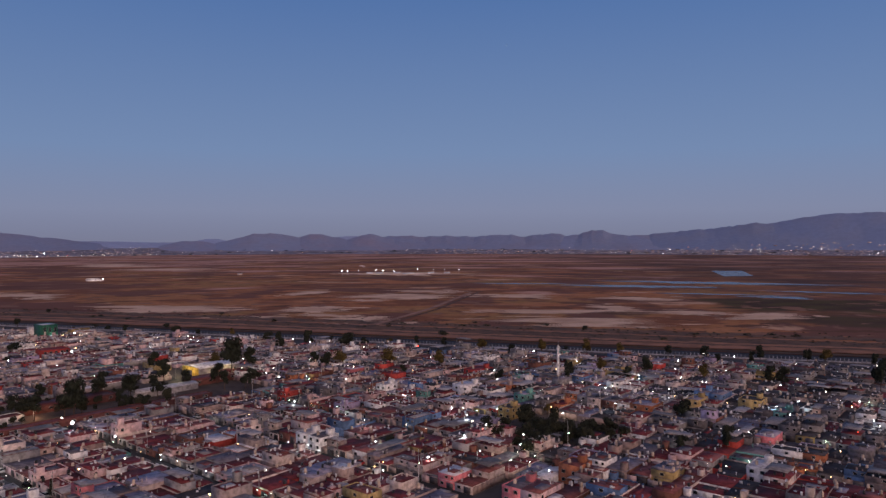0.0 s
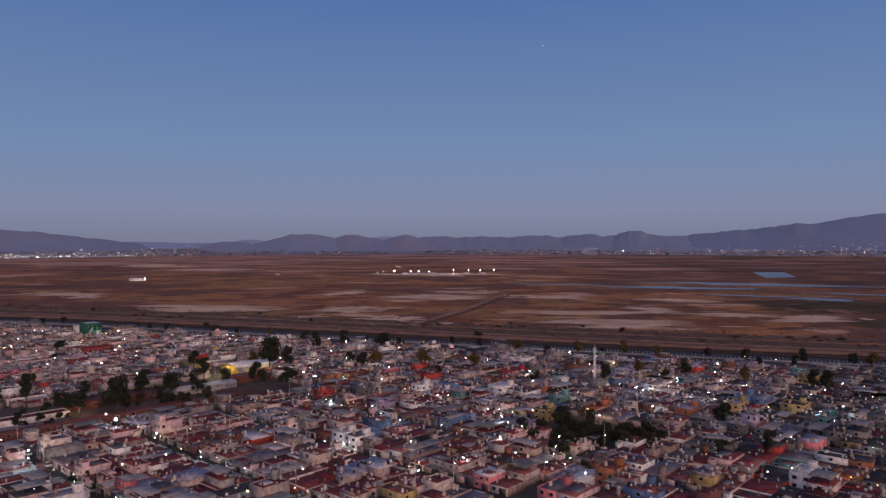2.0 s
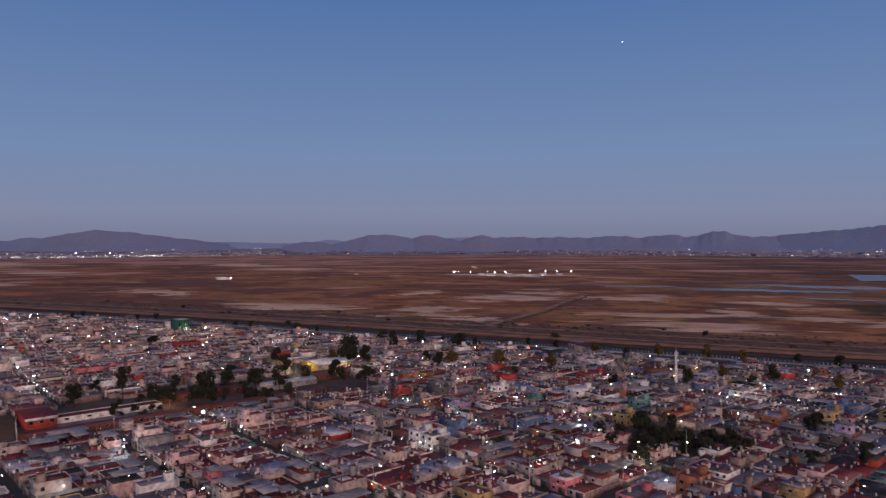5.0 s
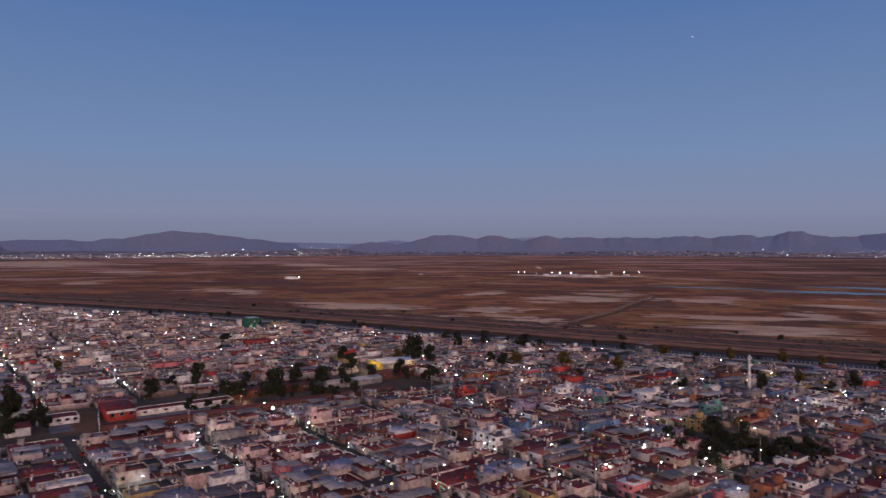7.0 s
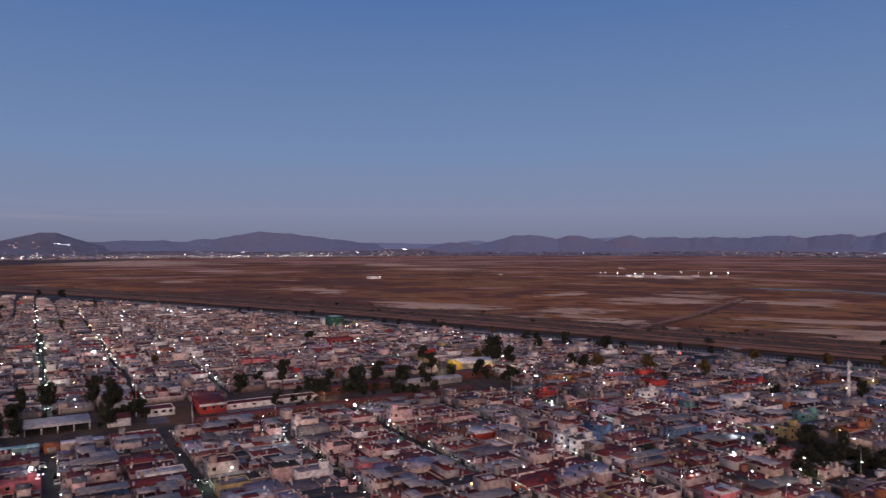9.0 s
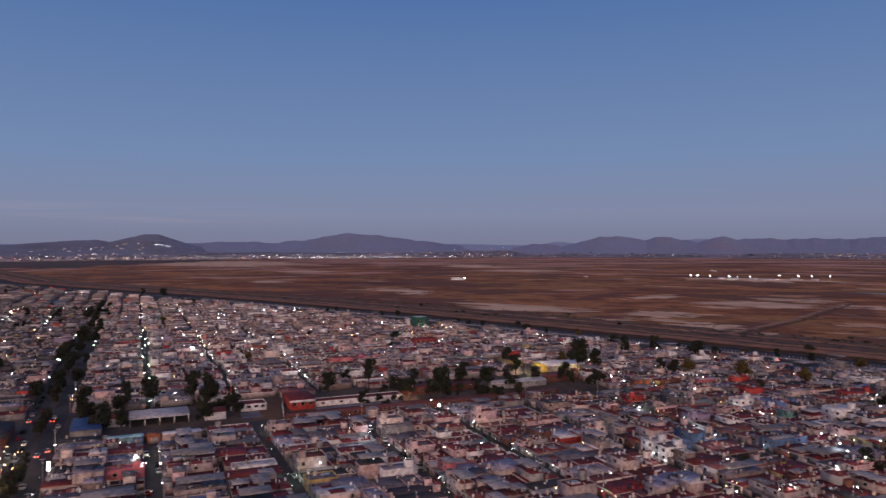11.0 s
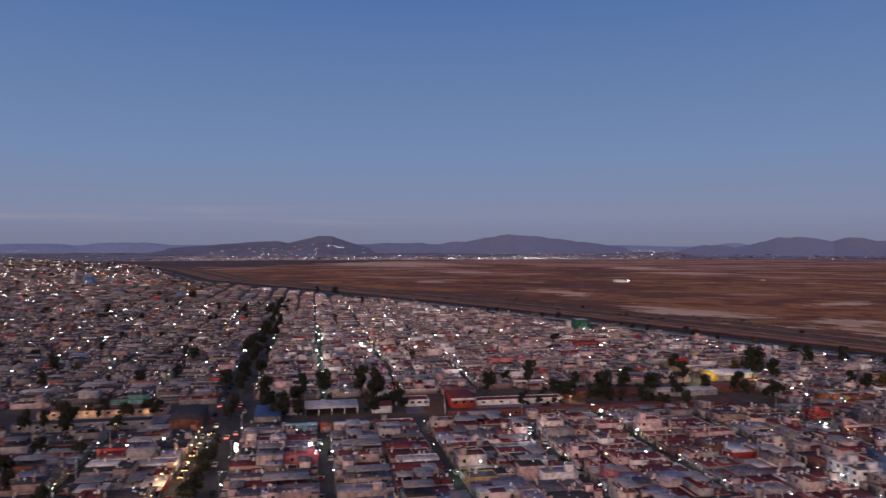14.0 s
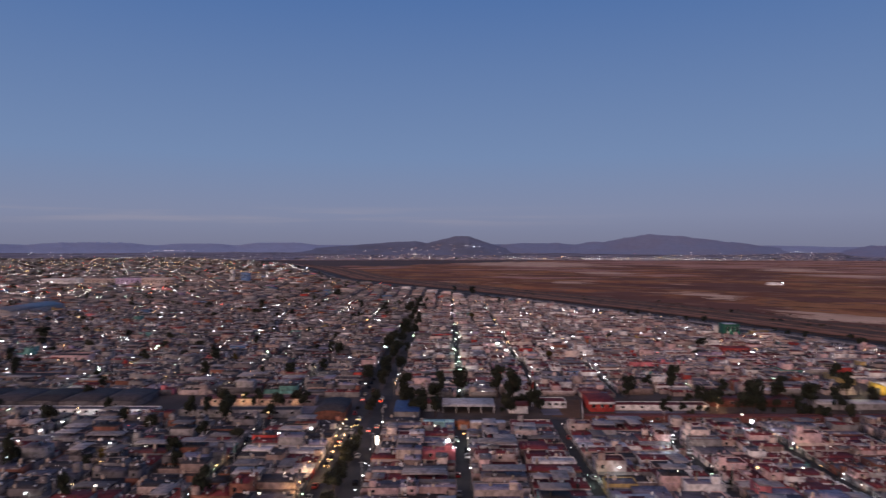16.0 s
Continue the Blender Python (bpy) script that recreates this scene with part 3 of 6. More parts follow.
tagged(new("star", mesh_of("star", ball(-4700 * math.sin(sa) * math.cos(se), 4700 * math.cos(sa) * math.cos(se), 80 + 4700 * math.sin(se), 1.5), [STAR])),
       "single bright star in the dusk sky", "star", "", "structure")

# ---- streets ----
CROSS = [131.0, 560.0, 745.0, 930.0, 1115.0, 1300.0]
AVENUE = -37.0


def street(name, u0, u1, v0, v1, z, material, label):
    shape = ([at(u0, v0, z), at(u1, v0, z), at(u1, v1, z), at(u0, v1, z)], [(0, 1, 2, 3)])
    return flat(name, shape, material, label, "road")


for k in range(-14, 11):
    vk = STREET0 + k * PITCH
    if k == -1:
        street("avenue", 60, 700, AVENUE - 8.5, AVENUE - 1.6, 0.03, ASPHALT, "asphalt carriageway of the tree-lined avenue")
        street("avenue", 60, 700, AVENUE + 1.6, AVENUE + 8.5, 0.03, ASPHALT, "asphalt carriageway of the tree-lined avenue")
    else:
        street("street", 20, 1400, vk - 2.4, vk + 2.4, 0.03, ASPHALT, "narrow asphalt street between house fronts")
for uc in CROSS:
    street("cross_street", uc - 2.4, uc + 2.4, -600, 195 if uc < 350 else 260, 0.04, ASPHALT, "asphalt cross street between blocks")

# ---- houses ----
def wall_run(points, thick, z0, z1):
    """A connected thin wall along a line of plan points."""
    v, f, n = [], [], len(points)
    for k, (x, y) in enumerate(points):
        x0, y0 = points[max(k - 1, 0)]
        x1, y1 = points[min(k + 1, n - 1)]
        d = math.hypot(x1 - x0, y1 - y0)
        px, py = -(y1 - y0) / d * thick / 2, (x1 - x0) / d * thick / 2
        v += [(x - px, y - py, z0), (x + px, y + py, z0), (x + px, y + py, z1), (x - px, y - py, z1)]
    for k in range(n - 1):
        for i in range(4):
            j = (i + 1) % 4
            f.append((4 * k + i, 4 * k + j, 4 * k + 4 + j, 4 * k + 4 + i))
    f += [(0, 3, 2, 1), (4 * n - 4, 4 * n - 3, 4 * n - 2, 4 * n - 1)]
    return v, f


def ring(x0, x1, y0, y1, z0, z1, t):
    """A window frame in the plane across x, one connected ring."""
    o, i = [(y0, z0), (y1, z0), (y1, z1), (y0, z1)], [(y0 + t, z0 + t), (y1 - t, z0 + t), (y1 - t, z1 - t), (y0 + t, z1 - t)]
    v = [(x0, *p) for p in o] + [(x0, *p) for p in i] + [(x1, *p) for p in o] + [(x1, *p) for p in i]
    f = []
    for a in range(4):
        b = (a + 1) % 4
        f += [(a, b, 4 + b, 4 + a), (8 + a, 8 + b, b, a), (4 + a, 4 + b, 12 + b, 12 + a)]
    return v, f


def cap(x0, x1, y0, y1, z, h):
    """A vaulted or ridged sheet roof."""
    n, v, f = 5, [], []
    for k in range(n + 1):
        e = k / n * 2 - 1
        zz = z + h * (1 - e * e)
        y = y0 + (y1 - y0) * k / n
        v += [(x0, y, zz), (x1, y, zz), (x1, y, zz - 0.12), (x0, y, zz - 0.12)]
    for k in range(n):
        for i in range(4):
            j = (i + 1) % 4
            f.append((4 * k + i, 4 * k + 4 + i, 4 * k + 4 + j, 4 * k + j))
    f += [(0, 1, 2, 3), (4 * n, 4 * n + 3, 4 * n + 2, 4 * n + 1)]
    return v, f


def window_on(parts, x, out, y, z, w=1.4, h=1.15):
    """Frame and pane on a wall across x; out: -1 or 1, the way it faces."""
    x0, x1 = (x - 0.05, x + 0.02) if out < 0 else (x + 0.05, x - 0.02)
    parts.append(("window", ring(x0, x1, y, y + w, z, z + h, 0.07), "frame"))
    parts.append(("pane", box(min(x + out * 0.02, x - out * 0.02), max(x + out * 0.02, x - out * 0.02), y + 0.07, y + w - 0.07, z + 0.07, z + h - 0.07), "glass"))


def block(parts, x0, x1, y0, y1, z0, h, lip, wall, roof, name):
    """A room block with its walls and its flat roof; gives the height one stands at on the roof. A low lip is a bare slab laid on the walls."""
    if lip < 0.2:
        parts.append((name, tray(x0, x1, y0, y1, z0, h, 0.04, 0.12), wall))
        parts.append(("roof", box(x0, x1, y0, y1, h + 0.003, h + lip + 0.04), roof))
        return h + lip + 0.04
    parts.append((name, tray(x0, x1, y0, y1, z0, h, lip, 0.12), wall))
    parts.append(("roof", slab(x0, x1, y0, y1, h, 0.12, lip), roof))
    return h - lip


def house_shape(r, w, tall):
    """One house on a lot of w x 18 m, front at x = 0, grown room by room: a list of (part, shape, role)."""
    end, parts, tops = 18.0, [], []
    x = front = r.choice([0, 0, 1.6, 2.8])
    walls, roofs = ["wall", "wall", "wall2", "wall3"], ["roof", "roof", "roof2", "roof3"]
    n = 0
    while x < end - 1.5:
        d = min(r.choice([4.6, 6.0, 7.4, 9.0, 12.0, 15.0, 18.0]), end - 0.02 - x)
        if n and r.random() < 0.13:
            x += min(d, 2.6)
            n += 1
            continue
        full = n == 0 or r.random() < 0.75
        w2 = w if full else w * r.choice([0.5, 0.6, 0.75])
        y0 = 0.0 if full or r.random() < 0.5 else w - w2
        h = r.choice([2.4, 2.5, 2.5, 2.6, 2.7])
        lip = r.choice([0.05, 0.08, 0.12, 0.3])
        k = min(n, 3) if n < 2 else r.randrange(4)
        top = block(parts, x, x + d - 0.01, y0 + 0.005 * n, y0 + w2 - 0.005 * n, 0, h, lip, walls[k], roofs[k], "front_block" if n == 0 else "rear_block")
        if r.random() < (0.8 if tall and n < 2 else 0.10) and d > 3:
            e = d if r.random() < 0.5 else d * 0.8
            h2 = h + r.choice([2.3, 2.5, 2.7])
            top = block(parts, x + 0.006, x + e - 0.02, y0 + 0.01, y0 + w2 - 0.01, h - 0.02, h2, lip, walls[(k + n) % 3], roofs[(k + 1) % 4], "upper_block")
            window_on(parts, x, -1, y0 + w2 * 0.5 - 0.6, h + 0.8, 1.2, 1.0)
            if w2 > 5 and r.random() < 0.4:
                window_on(parts, x, -1, y0 + 0.6, h + 0.8, 1.0, 1.0)
            if r.random() < 0.5:
                parts.append(("side_window", box(x + 1, x + 2.1, y0 - 0.025, y0 + 0.02, h + 0.8, h + 1.7), "glass"))
            if r.random() < 0.5:
                window_on(parts, x + e - 0.02, 1, y0 + w2 * 0.4, h + 0.75)
            if tall and n == 0 and r.random() < 0.4:
                parts.append(("balcony", tray(x - 0.9, x - 0.01, 0.4, w - 0.4, h - 0.15, h + 0.75, 0.8, 0.1), "wall"))
        tops.append((x, x + d, y0, y0 + w2, top))
        x += d
        n += 1
    window_on(parts, front, -1, w - 2.4, 0.9)
    if front:
        parts.append(("yard_wall", wall_run([(0.1, 3.7), (0.1, w - 0.08), (front, w - 0.08)], 0.15, 0, 2.2), "wall2"))
        parts.append(("gate", box(0.05, 0.12, 0.3, 3.6, 0.05, 2.15), "gate"))
        if r.random() < 0.6:
            parts.append(("carport_roof", box(0.15, front + 0.1, 0.15, 4.4, 2.42, 2.5), "sheet"))
    else:
        parts.append(("gate", box(-0.05, 0.02, 0.7, 3.4, 0.05, 2.15), "gate"))
    hp = r.choice([2.3, 2.4, 2.5, 2.55, 2.9, 3.1])
    parts.append(("party_wall", wall_run([(front + 0.3, -0.07), (end + 0.05, -0.07)], 0.14, 0, hp), "wall3"))
    if r.random() < 0.4:
        parts.append(("back_wall", wall_run([(end + 0.05, 0.02), (end + 0.05, w - 0.1)], 0.13, 0, r.choice([2.4, 2.8])), "wall3"))
    for x0, x1, y0, y1, z in tops:
        q = r.random()
        if q < 0.2 and x1 - x0 > 3 and y1 - y0 > 3:
            lo, hi = y0 + 0.3, y0 + (y1 - y0) * r.choice([0.55, 0.95])
            parts.append(("roof_canopy", cap(x0 + 0.3, x1 - 0.3, lo, hi, z + r.choice([0.5, 1.9, 2.1]), 0.18), "sheet"))
        elif q < 0.32:
            parts.append(("roof_wall", box(x0 + 0.2, x0 + 0.34, y0 + 0.2, y1 - 0.2, z - 0.02, z + r.uniform(0.3, 0.8)), "wall3"))
        elif q < 0.40:
            parts.append(("stair_room", tray(x0 + 0.3, x0 + 2.5, y0 + 0.3, y0 + 2.3, z - 0.02, z + 2.1, 0.08, 0.1), "wall2"))
            parts.append(("stair_roof", slab(x0 + 0.3, x0 + 2.5, y0 + 0.3, y0 + 2.3, z + 2.1, 0.1, 0.08), "roof2"))
    for x0, x1, y0, y1, z in tops:
        if r.random() < 0.6:
            a0, b0 = r.uniform(0.05, 0.5), r.uniform(0.05, 0.5)
            parts.append(("roof_patch", box(x0 + (x1 - x0) * a0, x0 + (x1 - x0) * min(0.94, a0 + r.uniform(0.25, 0.5)), y0 + (y1 - y0) * b0, y0 + (y1 - y0) * min(0.94, b0 + r.uniform(0.3, 0.5)),
                                            z - 0.01, z + r.choice([0.05, 0.25, 0.5])), r.choice(["roof2", "roof3", "roof3", "sheet", "wall2"])))
    # what people keep on roofs: cylinders, buckets, crates, boards
    loose = {"dish": [], "tank_dark": [], "wall2": []}
    for x0, x1, y0, y1, z in tops:
        for _ in range(r.randrange(2, 6)):
            a, b, h = r.uniform(0.12, 0.4), r.uniform(0.12, 0.5), r.choice([0.25, 0.4, 0.7, 0.9])
            x, y = r.uniform(x0 + 0.6, x1 - 0.6), r.uniform(y0 + 0.7, y1 - 0.7)
            loose[r.choice(["dish", "dish", "tank_dark", "wall2"])].append(box(x - a, x + a, y - b, y + b, z - 0.01, z + h) if r.random() < 0.5 else drum(x, y, z, a, h + 0.2))
    for role, pieces in loose.items():
        if pieces:
            parts.append(("roof_clutter", join(*pieces), role))
    for x0, x1, y0, y1, z in tops[:3]:
        if r.random() < 0.6:
            x, y, zt = r.uniform(x0 + 0.7, x1 - 0.7), r.choice([y0 + 0.8, y1 - 0.8]), z
            if r.random() < 0.3:
                parts.append(("tank_stand", box(x - 0.5, x + 0.5, y - 0.5, y + 0.5, z, z + r.choice([0.5, 1.0])), "wall2"))
                zt = parts[-1][1][0][4][2]
            parts.append(("water_tank", drum(x, y, zt, 0.5, 1.2), r.choice(["tank", "tank", "tank", "tank_dark"])))
    if r.random() < 0.6:
        x0, x1, y0, y1, z = r.choice(tops)
        x, y = r.uniform(x0 + 0.5, x1 - 0.5), r.uniform(y0 + 0.5, y1 - 0.5)
        parts.append(("dish_post", box(x - 0.04, x + 0.04, y - 0.04, y + 0.04, z, z + 0.85), "frame"))
        parts.append(("satellite_dish", tube((x + 0.02, y, z + 0.85), (x - 0.16, y + 0.1, z + 1.0), 0.08, 0.45, 8), "dish"))
    return parts


LOW, WIDE = 16, 26
WIDTHS = [7.0 if k < LOW or k >= WIDE else 10.5 for k in range(36)]
SHAPES = [house_shape(random.Random(100 + k), WIDTHS[k], k >= WIDE) for k in range(36)]
ROLES = ["wall", "wall2", "wall3", "roof", "roof2", "roof3", "sheet", "tank", "tank_dark", "dish", "frame", "glass", "gate"]
TOWN = WALLS + ROOFS + [SHEET, TANK, TANK_DARK, DISH, FRAME, GLASS, GATE] + LAMPS
ONE = {"sheet": SHEET, "tank": TANK, "tank_dark": TANK_DARK, "dish": DISH, "frame": FRAME, "glass": GLASS, "gate": GATE}
JOINED = []
for parts in SHAPES:
    v, f = join(*[s for _, s, _ in parts])
    roles = sum([[ROLES.index(role)] * len(s[1]) for _, s, role in parts], [])
    JOINED.append((np.array(v), np.array(f), np.array(roles)))


# painted houses that stand out: plan place, height, depth, wall, roof
SPECIAL = [(169, 293, 4.2, 11, 6, 1), (189, 301, 5.6, 9, 8, 5), (118, 197, 6.5, 9, 6, 4), (124, 180, 5.4, 12, 11, 0), (168, 263, 5.4, 8, 7, 2),
           (118, 344, 5.6, 12, 7, 5), (127, 358, 5.8, 10, 10, 0), (101, 349, 5.2, 10, 7, 2), (140, 316, 5.6, 12, 6, 5), (247, 325, 5.2, 15, 9, 1),
           (257, 270, 5.8, 9, 4, 3)]
SPECIAL2 = [(218, 182, 5.5, 8, 4, 3), (222, 295, 6.0, 11, 4, 3), (236, 173, 7.6, 7, 1, 4), (84, 345, 5.4, 12, 8, 0), (262, -6, 5.4, 12, 11, 6), (265, -76, 3.4, 15, 4, 3), (262, -58, 3.4, 15, 4, 3),
            (208, 175, 5.4, 9, 4, 0), (70, 240, 5.6, 12, 4, 3), (224, 24, 4.6, 15, 1, 5), (253, 40, 3.6, 15, 4, 3), (230, 80, 4.8, 12, 4, 5), (232, 57, 4.0, 10, 7, 0)]
ACCENT = {6: [(169, 293), (118, 197), (131, 314), (248, 399), (258, 383), (314, 57), (408, 44)], 8: [(189, 301), (84, 353), (233, 176)],
          11: [(129, 178), (77, 288), (141, 182), (252, -5), (456, 127), (462, 138)], 7: [(168, 263), (118, 344), (101, 349), (236, 173), (89, 231), (232, 53)],
          10: [(127, 356), (108, 340), (200, 225), (55, 259), (44, 268), (228, 59)], 9: [(247, 325), (280, 298), (481, 310), (189, 142), (139, 346), (517, 52), (262, -19), (245, -59)],
          4: [(257, 270), (222, 295), (455, 320), (218, 419), (296, 369), (280, 382), (208, 175), (70, 240), (64, 266), (54, 302), (51, 353), (265, -76), (265, -57),
              (224, 24), (229, 80), (253, 46), (769, 17)]}


def coats(r, u, v, width):
    """Materials of one house by role, and whether it is tall."""
    plain, dimmed, earthy = WALLS[:6], [WALLS[3], WALLS[5], WALLS[13], WALLS[14], WALLS[14]], [WALLS[0], WALLS[1], WALLS[2], WALLS[5], WALLS[13]]
    busy = v > 190 and u < 330
    # outer districts: falloff of light is put into darker wall and roof colours
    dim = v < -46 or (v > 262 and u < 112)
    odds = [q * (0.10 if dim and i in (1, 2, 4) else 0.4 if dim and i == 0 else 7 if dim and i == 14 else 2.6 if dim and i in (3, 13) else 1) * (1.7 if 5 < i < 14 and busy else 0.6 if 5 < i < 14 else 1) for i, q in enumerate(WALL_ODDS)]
    middle = 160 < v < 280 and 60 < u < 350
    if middle:
        odds = [q * (0.9, 0.9, 1.2, 0.8, 1.3, 1.3, 1.2, 1.2, 1, 1.5, 0.9, 1.3, 1.3, 1.5, 0.7)[i] for i, q in enumerate(odds)]
    elif v > 0 and u > 330:
        odds = [q * (1.0, 1.3, 1.3, 0.7, 2.3, 0.7, 1, 1, 1, 1.2, 0.7, 1.4, 1, 0.6, 0.3)[i] for i, q in enumerate(odds)]
    elif v >= 275 and u < 330:
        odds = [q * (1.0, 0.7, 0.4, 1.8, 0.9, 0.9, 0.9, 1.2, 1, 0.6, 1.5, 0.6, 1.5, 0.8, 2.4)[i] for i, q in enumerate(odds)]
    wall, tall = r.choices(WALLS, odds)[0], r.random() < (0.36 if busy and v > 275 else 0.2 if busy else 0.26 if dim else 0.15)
    for i, spots in ACCENT.items():
        if not any(abs(u - q[0]) < 14 and abs(v - q[1]) < 18 for q in SPECIAL + SPECIAL2) and any(abs(u - a) <= width / 2 + 0.5 and abs(v - b) <= 9 for a, b in spots):
            wall, tall = WALLS[i], width <= 9
    roof_odds = [q * ((4.2 if 60 < u < 350 and 120 < v < 275 else 0.8 if v > 275 and u < 330 else 2.2 if v > 120 else 1.3) if i in (1, 4) else 2.0 if dim and i == 0 else 5.0 if dim and i == 2 else 0.4 if dim and i in (3, 5) else 1) for i, q in enumerate(ROOF_ODDS)]
    roof = r.choices(ROOFS, roof_odds)[0]
    c = dict(ONE)
    c.update(wall=wall, wall2=wall if r.random() < 0.5 else r.choice(dimmed if dim else earthy if middle else plain), wall3=r.choice(dimmed if dim else earthy if middle else [WALLS[0], WALLS[1], WALLS[3], WALLS[5]]),
             roof=roof, roof2=roof if r.random() < 0.4 else r.choices(ROOFS, roof_odds)[0], roof3=r.choices(ROOFS, roof_odds)[0], tall=tall, wide=width > 9)
    return c


def kind_of(r, c):
    if c["wide"]:
        return r.randrange(LOW, WIDE)
    return r.randrange(WIDE, len(SHAPES)) if c["tall"] else r.randrange(LOW)


def lift_of(r, c):
    """Houses grew room by room: no two ceilings are alike."""
    return r.uniform(0.82, 1.12) if c["tall"] else r.choice([0.86, 0.92, 0.96, 1.0, 1.0, 1.04, 1.1, 1.2, 1.4])


# places kept free of houses: u0, u1, v0, v1
FREE = [(318, 372, -125, 245), (372, 392, 230, 258), (394, 432, 227, 236), (617, 638, 241, 249), (520, 527, 204, 216), (134, 172, 236, 268),
        (318, 325, -60, 30), (305, 314, -14, 30), (330, 374, -246, -126), (404, 419, -263, -225)]


def is_free(u, v):
    return any(a - 4 < u < b + 4 and c - 4 < v < d + 4 for a, b, c, d in FREE)


def seen(x, y, pad=3):
    a, r = math.degrees(math.atan2(-x, y)), math.hypot(x, y)
    return -33 - pad < a < 84 + pad and r > 196


def lots():
    for k in range(-95, 13):
        vk = STREET0 + k * PITCH
        for side in (-1, 1):
            u = 8.0
            while u < 4000:
                far = math.hypot(u, vk)
                width = rng.choice([6.4, 6.8, 7.0, 7.2, 7.6, 7.0, 10.5, 11.0]) if far < 2000 else 14.0
                half = 3.4 if vk < 215 else 2.2
                gap = [c for c in CROSS if c - half < u + width and u < c + half and not (c < 200 and vk > 190)]
                if gap:
                    u = gap[0] + half
                    continue
                crooked = vk < -70 or u > 700 or (u > 372 and k > 0)
                piece = random.Random(k * 31 + (int(u) // 48 if crooked else sum(c < u for c in CROSS)))
                setback = (9.5 if u < 690 else 4.0) if k == -1 else piece.uniform(2.6, 3.6) if u < 372 else piece.uniform(1.9, 3.0)
                vf = vk + side * setback + (0 if k in (-1, 0, 1, 2) and u < 372 else piece.uniform(-1.6, 1.6) - (side * piece.uniform(0.0, 1.6) if crooked else 0))
                vm = vf + side * 8
                x, y, _ = at(u + width / 2, vm)
                if seen(x, y) and beyond(x, y) < -27 and not is_free(u + width / 2, vm):
                    yield u, vf, side, width, math.hypot(x, y), k
                u += width


def lot_pose(u, vf, side, width, own=7.0, lift=1.0):
    """From a lot's own axes (x from the street inwards, y along it) to the world."""
    x, y, _ = at(u if side > 0 else u + width, vf)
    ax, ay = Vector((side * VX, side * VY, 0)), Vector((side * UX, side * UY, 0))
    m = Matrix.Identity(4)
    for i in range(3):
        m[i][0], m[i][1] = ax[i], ay[i] * width / own
    m[0][3], m[1][3], m[2][2] = x, y, lift
    return m


ALL = list(lots())
ALL.sort(key=lambda q: q[4])
CHOSEN = []
for su, sv, sh, sd, wi, ri in SPECIAL + SPECIAL2:
    best = min(ALL, key=lambda q: (q[0] + q[3] / 2 - su) ** 2 + (q[1] + q[2] * sd / 2 - sv) ** 2)
    ALL.remove(best)
    CHOSEN.append((best, sh, sd, wi, ri))
NEAR, REST = ALL[:185], ALL[185:]

# nearest houses: things with parts; the kinds are built once, copied with their own coats
KINDS = []
for k, parts in enumerate(SHAPES):
    root = thing("house", "flat-roofed rendered block house on a narrow lot", "house", "houses of the town")
    pane_parent = None
    for name, shape, role in parts:
        mtl = ONE.get(role, WALLS[0])
        ob = part(name, shape, mtl, pane_parent if name == "pane" else root)
        ob["role"] = role
        if name == "roof_clutter":
            tagged(ob, "tanks, buckets and crates left on the roof", "", "", "stuff")
        if name == "window":
            pane_parent = ob
    KINDS.append(root)

WORDS = {"bare_render": "bare grey-tan render", "cream_paint": "cream painted", "pink_paint": "pale pink painted", "grey_block": "grey block", "white_paint": "white painted",
         "tan_plaster": "tan plastered", "orange_paint": "orange painted", "yellow_paint": "yellow painted", "teal_paint": "teal painted", "red_paint": "dark red painted",
         "blue_paint": "blue painted", "rose_paint": "rose pink painted", "lilac_paint": "lilac painted", "brick_wall": "red brick", "weathered_dim_concrete": "weathered grey concrete"}
TOPS = {"grey_roof": "grey concrete", "red_roof_coating": "dark red coated", "dark_roof": "dark", "pale_roof": "pale", "faded_red_roof": "faded red", "lavender_roof": "lavender-grey", "coral_roof": "coral"}
unused = set(range(len(KINDS)))
for n, (u, vf, side, width, far, k) in enumerate(NEAR):
    r = random.Random(1000 + n)
    c = coats(r, u + width / 2, vf + side * 8, width)
    kind = kind_of(r, c)
    ob = KINDS[kind] if kind in unused else copy_thing(KINDS[kind], Matrix.Identity(4))
    unused.discard(kind)
    ob.matrix_basis = lot_pose(u, vf, side, width, WIDTHS[kind], lift_of(r, c))
    for p in ob.children_recursive:
        if p["role"] in ("wall", "wall2", "wall3", "roof", "roof2", "roof3"):
            p.material_slots[0].link = "OBJECT"
            p.material_slots[0].material = c[p["role"]]
    tagged(ob, f"{WORDS[c['wall'].name]} block house with a {TOPS[c['roof'].name]} flat roof", "house")

# the town beyond them, joined block by block
town, distant = {}, Batch(TOWN)
